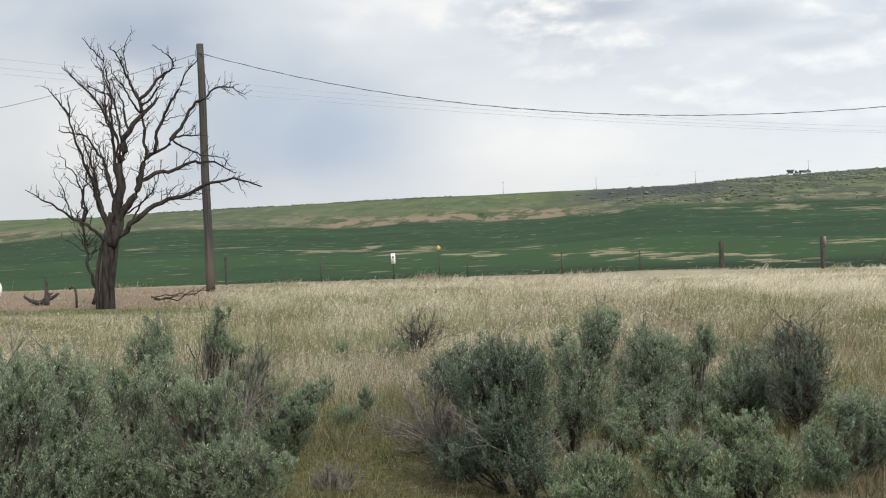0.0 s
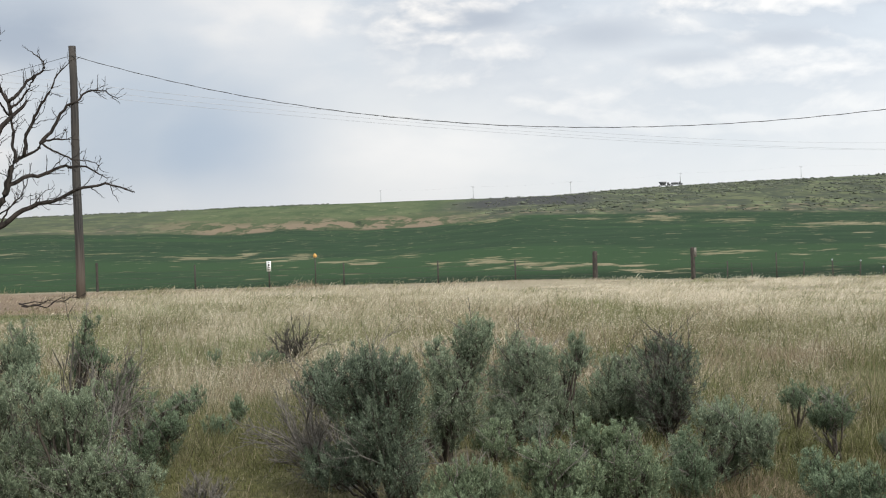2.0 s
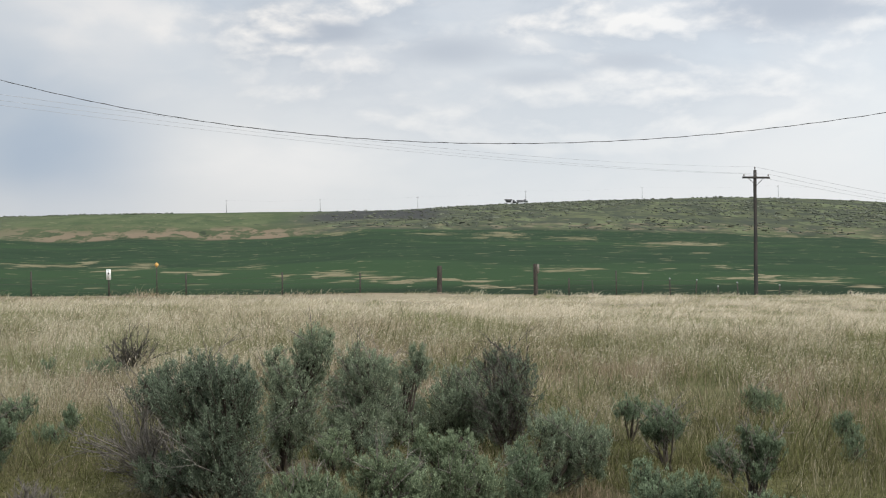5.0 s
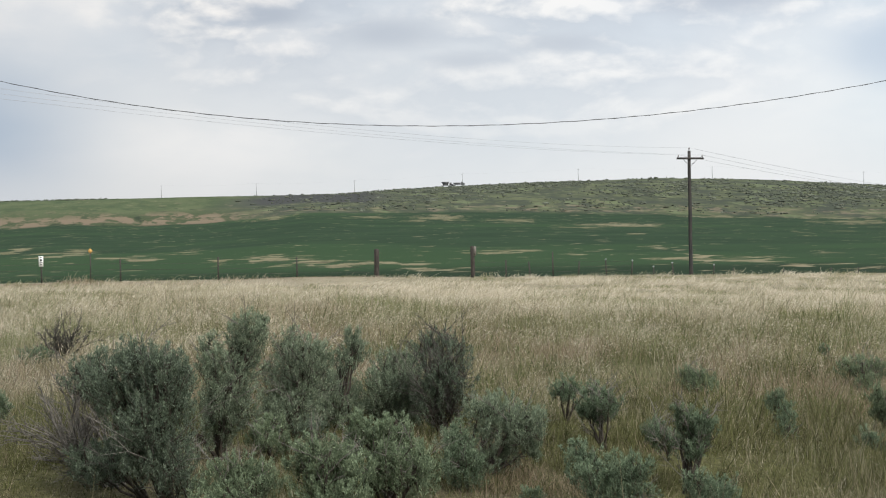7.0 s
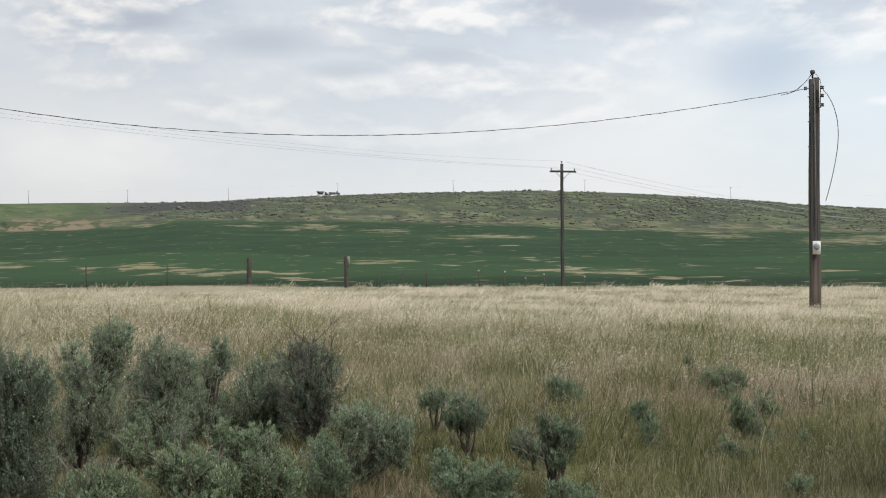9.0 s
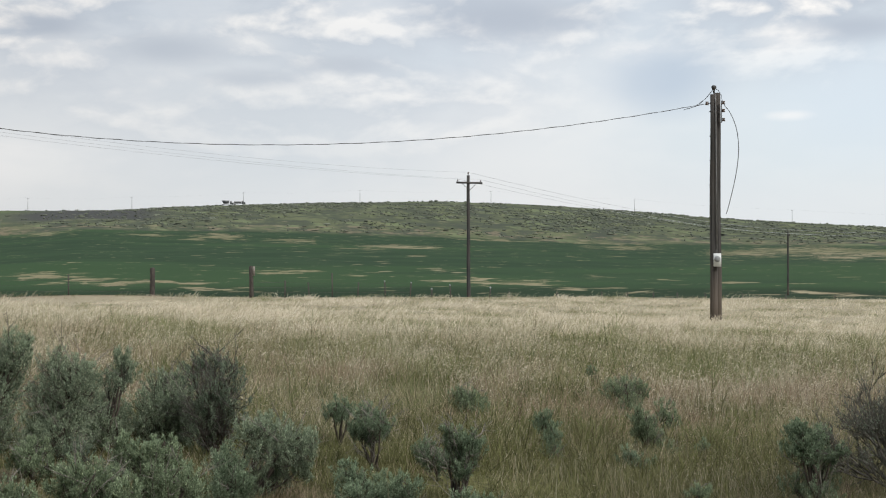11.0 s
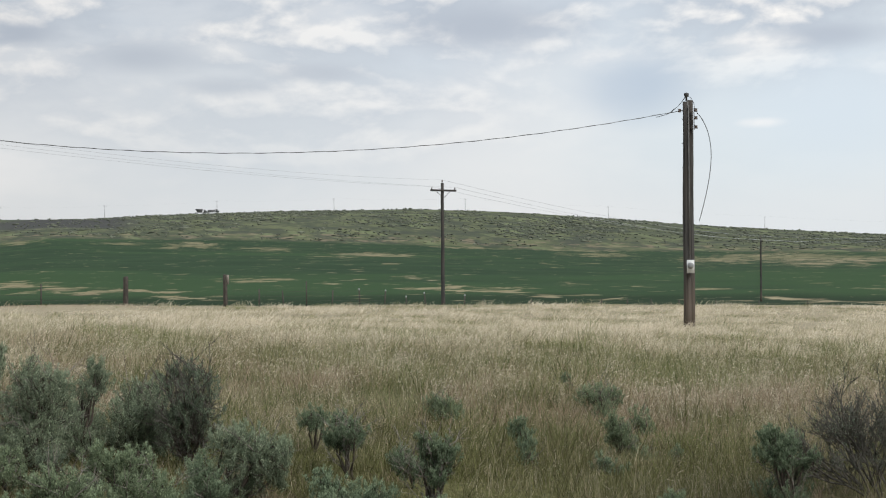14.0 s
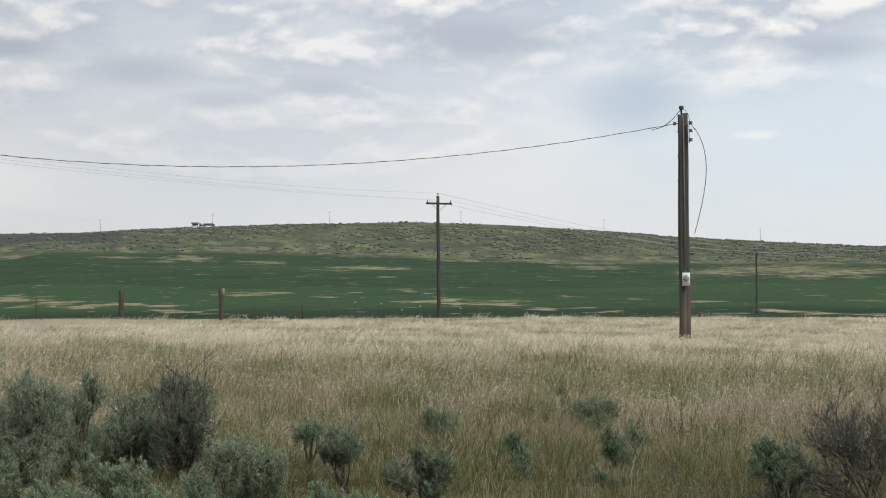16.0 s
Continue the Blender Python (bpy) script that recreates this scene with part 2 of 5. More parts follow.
def pole_look(k, where):
    grain = k.noise(k.scaled(where, (30, 30, 0.8)), 1.0, 5, 0.6)
    stain = k.noise(k.scaled(where, (1.5, 1.5, 0.5)), 1.0, 4)
    c = k.mix(k.step(grain, 0.35, 0.65), (0.028, 0.027, 0.026), (0.074, 0.070, 0.066))
    c = k.mix(k.step(stain, 0.45, 0.6), c, (0.058, 0.052, 0.047))
    low = k.step(k.n("ShaderNodeSeparateXYZ", Vector=where).outputs[2], 2.2, 0.3)
    return k.mix(k.math("MULTIPLY", low, 0.6), c, (0.125, 0.098, 0.076)), (grain, 0.7, 0.01)


GROUND = material("ground", ground_look, 1.0, 0.05)
GRASS = material("dry_grass", grass_look, 0.85, 0.1, thin=0.45)
LEAF = material("sage_leaf", leaf_look((0.100, 0.130, 0.088), (0.310, 0.358, 0.246), 0.65), 0.75, 0.15, thin=0.3)
LEAF_PALE = material("young_sage_leaf", leaf_look((0.074, 0.103, 0.058), (0.258, 0.310, 0.188), 0.75), 0.75, 0.15, thin=0.3)
# LEAF darkened: the inner shade of the dense shrubs is put into the colour
LEAF_DARK = material("dark_sage_leaf", leaf_look((0.060, 0.080, 0.057), (0.200, 0.238, 0.172), 0.5), 0.75, 0.15, thin=0.25)
LEAF_GREEN = material("green_sage_leaf", leaf_look((0.050, 0.076, 0.046), (0.195, 0.246, 0.156), 0.85), 0.75, 0.15, thin=0.25)
LEAF_SILVER = material("silvery_sage_leaf", leaf_look((0.102, 0.132, 0.086), (0.318, 0.362, 0.246), 0.65), 0.75, 0.15, thin=0.3)
SAGE_BARK = material("sage_bark", bark_look((0.034, 0.029, 0.024), (0.105, 0.088, 0.072), 30), 0.95, 0.1)
DEAD_TWIG = material("dead_twig", bark_look((0.085, 0.077, 0.066), (0.25, 0.23, 0.20), 30), 0.95, 0.1)
SNAG = material("grey_snag", bark_look((0.10, 0.09, 0.078), (0.25, 0.23, 0.20), 30), 0.95, 0.1)
DRY_TWIG = material("dry_twig", bark_look((0.048, 0.044, 0.038), (0.135, 0.126, 0.108), 30), 0.95, 0.1)
TREE_BARK = material("dead_bark", bark_look((0.015, 0.013, 0.012), (0.050, 0.042, 0.037), 12), 0.95, 0.1)
POLE = material("pole_wood", pole_look, 0.9, 0.15)
# pole wood paled for the crest: distance haze is put into its colour
HAZED_POLE = material("hazed_pole_wood", bark_look((0.22, 0.225, 0.225), (0.36, 0.365, 0.37), 12), 0.9, 0.15)
POST = material("post_wood", bark_look((0.034, 0.030, 0.027), (0.082, 0.071, 0.062), 18), 0.95, 0.1)
STEEL = material("rusty_steel", plain_look((0.038, 0.037, 0.034), (0.080, 0.068, 0.058), 25), 0.7, 0.3, 0.3)
CABLE = material("cable", plain_look((0.03, 0.03, 0.032), (0.06, 0.06, 0.06), 8), 0.6, 0.3)
WIRE = material("bare_wire", plain_look((0.40, 0.41, 0.42), (0.50, 0.50, 0.51), 8), 0.5, 0.5, 0.6)
GALV = material("galvanised", plain_look((0.30, 0.31, 0.32), (0.45, 0.46, 0.47), 12), 0.5, 0.5, 0.6)
PORCELAIN = material("brown_porcelain", plain_look((0.07, 0.045, 0.035), (0.10, 0.07, 0.055), 9), 0.3, 0.5)
WHITE = material("white_paint", plain_look((0.72, 0.72, 0.69), (0.82, 0.82, 0.80), 7), 0.6, 0.4)
GREY = material("grey_meter", plain_look((0.15, 0.16, 0.16), (0.22, 0.23, 0.23), 9), 0.5, 0.3)
BOX = material("meter_enamel", plain_look((0.50, 0.51, 0.50), (0.60, 0.61, 0.60), 9), 0.5, 0.4)
PIPE = material("dull_conduit", plain_look((0.11, 0.11, 0.11), (0.17, 0.17, 0.165), 12), 0.6, 0.4, 0.4)
ORANGE = material("orange_paint", plain_look((0.52, 0.29, 0.08), (0.60, 0.36, 0.12), 8), 0.6, 0.3)
INK = material("black_ink", plain_look((0.03, 0.03, 0.03), (0.05, 0.05, 0.05), 8), 0.6, 0.3)
CAB = material("truck_paint", plain_look((0.05, 0.055, 0.06), (0.09, 0.09, 0.09), 3), 0.4, 0.5)


# ---- mesh helpers ----
class Shape:
    """Gathers points and faces of one mesh, with point attributes."""

    def __init__(self):
        self.v, self.f3, self.f4, self.count, self.young = [], [], [], 0, []

    def add(self, pts, tris=None, quads=None):
        pts = np.asarray(pts, float).reshape(-1, 3)
        if tris is not None and len(tris):
            self.f3.append(np.asarray(tris, int).reshape(-1, 3) + self.count)
        if quads is not None and len(quads):
            self.f4.append(np.asarray(quads, int).reshape(-1, 4) + self.count)
        self.v.append(pts)
        self.count += len(pts)
        return self

    def mesh(self, name, mat, smooth=False, attrs=None):
        me = bpy.data.meshes.new(name)
        pts = np.concatenate(self.v).astype(np.float32)
        me.vertices.add(len(pts))
        me.vertices.foreach_set("co", pts.ravel())
        loops, starts, at = [], [], 0
        for faces, size in ((self.f3, 3), (self.f4, 4)):
            if faces:
                fs = np.concatenate(faces)
                loops.append(fs.ravel())
                starts.append(at + np.arange(len(fs)) * size)
                at += fs.size
        loops, starts = np.concatenate(loops).astype(np.int32), np.concatenate(starts).astype(np.int32)
        me.loops.add(len(loops))
        me.loops.foreach_set("vertex_index", loops)
        me.polygons.add(len(starts))
        me.polygons.foreach_set("loop_start", starts)
        me.update(calc_edges=True)
        me.validate()
        for key, values in (attrs or {}).items():
            me.attributes.new(key, "FLOAT", "POINT").data.foreach_set("value", np.asarray(values, np.float32))
        me.materials.append(mat)
        if smooth:
            me.polygons.foreach_set("use_smooth", np.ones(len(starts), bool))
        return me


def tube(shape, path, radii, sides=6, cap=True):
    """A round limb along path."""
    path = np.asarray(path, float)
    n = len(path)
    radii = np.broadcast_to(radii, n)
    along = np.gradient(path, axis=0)
    along /= np.linalg.norm(along, axis=1, keepdims=True) + 1e-9
    ref = np.where(np.abs(along[:, 2:3]) > 0.9, [[1.0, 0, 0]], [[0, 0, 1.0]])
    a = np.cross(along, ref)
    a /= np.linalg.norm(a, axis=1, keepdims=True) + 1e-9
    b = np.cross(along, a)
    ang = np.arange(sides) * 2 * np.pi / sides
    ring = path[:, None] + radii[:, None, None] * (np.cos(ang)[None, :, None] * a[:, None] + np.sin(ang)[None, :, None] * b[:, None])
    i, j = np.meshgrid(np.arange(n - 1), np.arange(sides), indexing="ij")
    k = (j + 1) % sides
    quads = np.stack([i * sides + j, i * sides + k, (i + 1) * sides + k, (i + 1) * sides + j], -1).reshape(-1, 4)
    pts, tris = ring.reshape(-1, 3), []
    if cap:
        pts = np.concatenate([pts, path[:1], path[-1:]])
        js = np.arange(sides)
        tris = np.concatenate([np.stack([np.full(sides, n * sides), (js + 1) % sides, js], 1),
                               np.stack([np.full(sides, n * sides + 1), (n - 1) * sides + js, (n - 1) * sides + (js + 1) % sides], 1)])
    return shape.add(pts, tris, quads)


def box(shape, lo, hi, bevel=0.0):
    """A block with chamfered upright edges."""
    (x0, y0, z0), (x1, y1, z1) = lo, hi
    c = min(bevel, (x1 - x0) * 0.45, (y1 - y0) * 0.45)
    if c <= 0:
        ring = [(x0, y0), (x1, y0), (x1, y1), (x0, y1)]
    else:
        ring = [(x0 + c, y0), (x1 - c, y0), (x1, y0 + c), (x1, y1 - c), (x1 - c, y1), (x0 + c, y1), (x0, y1 - c), (x0, y0 + c)]
    n = len(ring)
    pts = [(x, y, z0) for x, y in ring] + [(x, y, z1) for x, y in ring] + [((x0 + x1) / 2, (y0 + y1) / 2, z0), ((x0 + x1) / 2, (y0 + y1) / 2, z1)]
    quads = [(i, (i + 1) % n, n + (i + 1) % n, n + i) for i in range(n)]
    tris = [(2 * n, (i + 1) % n, i) for i in range(n)] + [(2 * n + 1, n + i, n + (i + 1) % n) for i in range(n)]
    return shape.add(pts, tris, quads)


def thing(name, x, y, z, label, category, group="", kind="", turn=0.0):
    ob = new(name)
    ob.matrix_basis = pose(x, y, z, 0, 0, turn)
    return tagged(ob, label, category, group, kind)


def part(name, shape, mat, parent, label="", smooth=False):
    """One mesh under a thing or a part, in the parent's own coordinates."""
    extra = dict(young=np.concatenate(shape.young)) if isinstance(shape, Shape) and shape.young else None
    ob = new(name, shape if isinstance(shape, bpy.types.Mesh) else shape.mesh(name, mat, smooth, extra))
    ob.parent = parent
    return tagged(ob, label)


# ---- the lie of the land ----
def ease(v, lo, hi):
    u = np.clip((np.asarray(v, float) - lo) / (hi - lo), 0, 1)
    return u * u * (3 - 2 * u)


def edge_y(x):
    """The fence line, where the dry grass ends."""
    x = np.clip(x, -60, 70)
    return 50.6 + 0.38 * x - 0.0027 * x * x


def lumps(x, y, s, seed=0.0):
    """Cheap smooth noise of about +-1."""
    return (np.sin(x / s + 1.3 + seed) * np.cos(y / s * 1.1 - seed) + 0.6 * np.sin(x / s * 2.3 - y / s * 1.7 + 2 * seed) + 0.4 * np.cos(x / s * 4.1 + y / s * 3.7 - seed)) / 2


_table = np.random.default_rng(99).random((256, 256))


def vnoise(x, y, s, seed=0, octaves=2):
    """Smooth random patches of size s, 0 to 1."""
    out, amp, total = 0.0, 1.0, 0.0
    for o in range(octaves):
        u, v = np.asarray(x, float) / s + 17.3 * seed + 5.1 * o, np.asarray(y, float) / s + 9.7 * seed + 2.3 * o
        i, j = np.floor(u).astype(int), np.floor(v).astype(int)
        fu, fv = u - i, v - j
        fu, fv = fu * fu * (3 - 2 * fu), fv * fv * (3 - 2 * fv)
        t = lambda a, b: _table[(i + a) % 256, (j + b) % 256]
        out = out + amp * ((t(0, 0) * (1 - fu) + t(1, 0) * fu) * (1 - fv) + (t(0, 1) * (1 - fu) + t(1, 1) * fu) * fv)
        total, amp, s = total + amp, amp * 0.55, s * 0.45
    return out / total


CREST_AZ = [-60, -45, -39, -35.7, -32.9, -30.6, -28.4, -26, -23.7, -20.2, -16.7, -12, -9, -6.9, 0, 6, 12, 17, 21, 40]
CREST_EL = [0.1, 0.35, 0.49, 0.68, 0.85, 1.03, 1.23, 1.41, 1.57, 1.70, 1.67, 1.58, 1.46, 1.35, 1.31, 1.26, 1.16, 1.02, 1.04, 1.0]
FOOT_AZ = [-60, -38, -33.5, -28.5, -24.5, -20, -15.5, -11.8, -8.4, -5.5, -1.5, 1.2, 4.4, 6.7, 9, 14, 18.5, 21, 40]
FOOT_EL = [-0.4, -0.22, -0.21, -0.11, 0.02, 0.2, 0.36, 0.46, 0.52, 0.60, 0.24, 0.18, 0.25, 0.12, 0.27, 0.37, 0.28, 0.1, -0.1]
R_FOOT, R_CREST = 680.0, 940.0


def height(x, y):
    x, y = np.asarray(x, float), np.asarray(y, float)
    r, az = np.hypot(x, y), np.degrees(np.arctan2(-x, y))
    flat = 0.61 - 0.0277 * np.clip(x, -50, 80) + 0.03 * lumps(x, y, 3.0) + 0.05 * lumps(x, y, 11.0, 2.0)
    foot = EYE + R_FOOT * np.tan(np.radians(np.interp(az, FOOT_AZ, FOOT_EL)))
    crest = EYE + R_CREST * np.tan(np.radians(np.interp(az, CREST_AZ, CREST_EL)))
    front = np.cos(np.radians(np.clip(np.abs(az + 10) - 45, 0, 90)))
    low = np.interp(r, [0, 60, 110, 200], [0.2, -1.6, -3.2, -5.2])
    t1 = np.clip((r - 200) / (R_FOOT - 200), 0, 1)
    u = 0.75 * t1 + 0.25 * t1 * t1
    far = np.where(r < 200, low, -5.2 + (foot + 5.2) * u)
    t2 = np.clip((r - R_FOOT) / (R_CREST - R_FOOT), 0, 1)
    far = np.where(r > R_FOOT, foot + (crest - foot) * (t2 * (1.45 - 0.45 * t2)), far)
    far = np.where(r > R_CREST, crest - (r - R_CREST) * 0.02, far)
    far = far + 0.25 * ease(r, 150, 300) * lumps(x, y, 40.0, 1.0)
    far = flat * (1 - front) + far * front
    s = y - edge_y(x)
    flat = flat - 0.14 * ease(r, 32, 48) + 0.17 * np.exp(-((s + 0.8) / 1.3) ** 2) * np.exp(-((x - 5.5) / 4.0) ** 2)
    k = ease(s, 1.0, 22.0)
    return flat * (1 - k) + far * k


def ground_at(x, y):
    return float(height(x, y))


def at_bearing(az, r):
    a = radians(az)
    return -math.sin(a) * r, math.cos(a) * r


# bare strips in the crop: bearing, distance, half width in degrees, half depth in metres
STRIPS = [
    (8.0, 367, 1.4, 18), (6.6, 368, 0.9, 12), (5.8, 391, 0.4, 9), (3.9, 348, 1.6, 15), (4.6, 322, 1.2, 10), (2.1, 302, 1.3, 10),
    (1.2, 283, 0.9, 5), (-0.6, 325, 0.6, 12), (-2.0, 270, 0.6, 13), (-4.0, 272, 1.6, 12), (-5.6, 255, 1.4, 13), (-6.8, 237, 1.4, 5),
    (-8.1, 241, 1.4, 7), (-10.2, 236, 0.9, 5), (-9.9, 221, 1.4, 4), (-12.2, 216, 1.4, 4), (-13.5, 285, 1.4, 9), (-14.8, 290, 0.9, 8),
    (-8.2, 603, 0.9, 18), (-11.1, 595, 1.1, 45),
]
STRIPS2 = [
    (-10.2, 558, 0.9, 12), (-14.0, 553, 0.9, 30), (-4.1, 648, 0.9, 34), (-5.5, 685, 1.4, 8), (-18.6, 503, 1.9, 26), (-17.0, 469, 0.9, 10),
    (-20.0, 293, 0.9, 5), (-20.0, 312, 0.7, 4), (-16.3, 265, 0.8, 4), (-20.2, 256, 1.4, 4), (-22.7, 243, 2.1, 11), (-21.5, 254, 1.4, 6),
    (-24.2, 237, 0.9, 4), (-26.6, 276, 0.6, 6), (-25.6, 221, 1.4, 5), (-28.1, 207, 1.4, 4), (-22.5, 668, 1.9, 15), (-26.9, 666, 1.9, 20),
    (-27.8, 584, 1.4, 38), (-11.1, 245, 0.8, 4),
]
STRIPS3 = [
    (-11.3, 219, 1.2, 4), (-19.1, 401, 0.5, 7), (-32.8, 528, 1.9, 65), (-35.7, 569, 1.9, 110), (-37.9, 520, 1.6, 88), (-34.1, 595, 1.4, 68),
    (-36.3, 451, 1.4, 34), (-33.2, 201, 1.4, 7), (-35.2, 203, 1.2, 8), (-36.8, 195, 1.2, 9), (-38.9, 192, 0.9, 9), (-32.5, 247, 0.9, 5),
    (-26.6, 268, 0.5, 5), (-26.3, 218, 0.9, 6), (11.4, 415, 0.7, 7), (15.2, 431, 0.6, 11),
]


def berm_at(x, y):
    """Where a low bank of bare soil runs along the fence."""
    return np.exp(-((y - edge_y(x) + 0.3) / 0.9) ** 2) * ease(x, 10, 7) * ease(vnoise(x, y, 2.6, 27), 0.25, 0.5)


def soil_at(x, y):
    """Trodden bare soil behind the dead tree."""
    r, az = np.hypot(x, y), np.degrees(np.arctan2(-x, y))
    return ease(az + 3 * (vnoise(x, y, 3.0, 71) - 0.5), 10.5, 14) * ease(r + 4 * (vnoise(x, y, 2.0, 72) - 0.5), 31, 33.5) * ease(y - edge_y(x), 1.0, -1.0)


def sward_at(x, y):
    """Fresh green grass round the foot of the dead tree."""
    return ease(np.hypot((x + 9.6) / 3.4, (y - 30.0) / 1.5) + 0.9 * (vnoise(x, y, 0.9, 61) - 0.5), 1.25, 0.65)


def build_ground():
    az = np.unique(np.concatenate([np.arange(-46, 25, 0.2), np.arange(25, 314, 4.0), [314]]))
    r = np.unique(np.concatenate([np.linspace(0.001, 60, 90), np.geomspace(60, 200, 40), np.linspace(200, 1000, 110), np.geomspace(1000, 4500, 14)]))
    A, Rr = np.meshgrid(np.radians(az), r, indexing="ij")
    X, Y = -np.sin(A) * Rr, np.cos(A) * Rr - 0.6
    A = np.where(np.abs(A) < 2, np.arctan2(-X, Y), A)
    Z = height(X, Y)
    na, nr = A.shape
    i, j = np.meshgrid(np.arange(na - 1), np.arange(nr - 1), indexing="ij")
    q = np.stack([i * nr + j, i * nr + j + 1, (i + 1) * nr + j + 1, (i + 1) * nr + j], -1).reshape(-1, 4)[:, ::-1]
    s = Shape().add(np.stack([X, Y, Z], -1), None, q)
    Az = np.degrees(A)
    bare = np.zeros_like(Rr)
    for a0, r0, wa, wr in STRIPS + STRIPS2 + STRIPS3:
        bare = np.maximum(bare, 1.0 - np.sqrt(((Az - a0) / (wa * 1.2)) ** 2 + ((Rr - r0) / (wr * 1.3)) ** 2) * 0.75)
    hill = ease(Rr + 12 * lumps(X, Y, 60.0), R_FOOT - 8, R_FOOT + 8)
    scrub = ease(-Az + 1.2 * lumps(X, Y, 70.0, 3.0), 1.5, 5.0)
    scrub = np.maximum(scrub, 0.75 * ease(Az + 1.5 * lumps(X, Y, 70.0, 7.0), 7.0, 11.0) * ease(Az - 4 * ease(Rr, 800, 740), 16.5, 14.5))
    brown = ease(Rr + 25 * lumps(X, Y, 50.0, 5.0), 775, 715) * ease(Az, -6, -2) * (0.35 + 0.65 * ease(Az, 13, 6) + 0.65 * ease(Az, 16.5, 18))
    brush = ease(Az + 0.8 * lumps(X, Y, 40.0, 1.0), -9.5, -7.5) * ease(Rr + 10 * lumps(X, Y, 30, 2), 745, 775)
    brush = np.maximum(brush * ease(Az, 6, 2), ease(Rr, 918, 930) * ease(Az, -5, -3) * 0.8)
    rank = ease(Rr + 6 * lumps(X, Y, 9.0, 3.0), 236, 208)
    lush = ease(Rr + 40 * lumps(X, Y, 90.0, 6.0), 380, 290)
    beyond = ease(Y - edge_y(X), 4.0, 9.0)
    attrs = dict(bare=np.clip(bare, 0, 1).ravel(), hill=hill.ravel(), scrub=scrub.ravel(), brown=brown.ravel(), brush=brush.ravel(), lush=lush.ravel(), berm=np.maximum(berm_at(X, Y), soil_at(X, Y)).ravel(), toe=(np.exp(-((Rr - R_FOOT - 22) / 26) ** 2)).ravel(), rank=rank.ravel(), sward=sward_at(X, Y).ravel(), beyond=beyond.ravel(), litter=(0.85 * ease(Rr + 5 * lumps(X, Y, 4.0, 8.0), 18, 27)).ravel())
    ob = new("ground", s.mesh("ground", GROUND, True, attrs))
    return tagged(ob, "dry grassland running out to a green crop field and low hills", "ground", kind="structure")


build_ground()


# ---- grass ----
def scatter(g, count, r0, r1, spread, each=9):
    """Places on the plain, fewer with distance, gathered in tufts; and the tuft of each."""
    heads = count // each
    r = np.exp(g.uniform(math.log(r0), math.log(r1), heads)).repeat(each)
    a = np.radians(g.uniform(-45, 23.5, heads)).repeat(each)
    s = spread * (0.4 + 0.03 * r) * np.exp(g.normal(0, 0.5, heads)).repeat(each)
    x, y = -np.sin(a) * r + g.normal(0, 1, len(r)) * s, np.cos(a) * r + g.normal(0, 1, len(r)) * s
    return x, y, np.arange(heads).repeat(each)


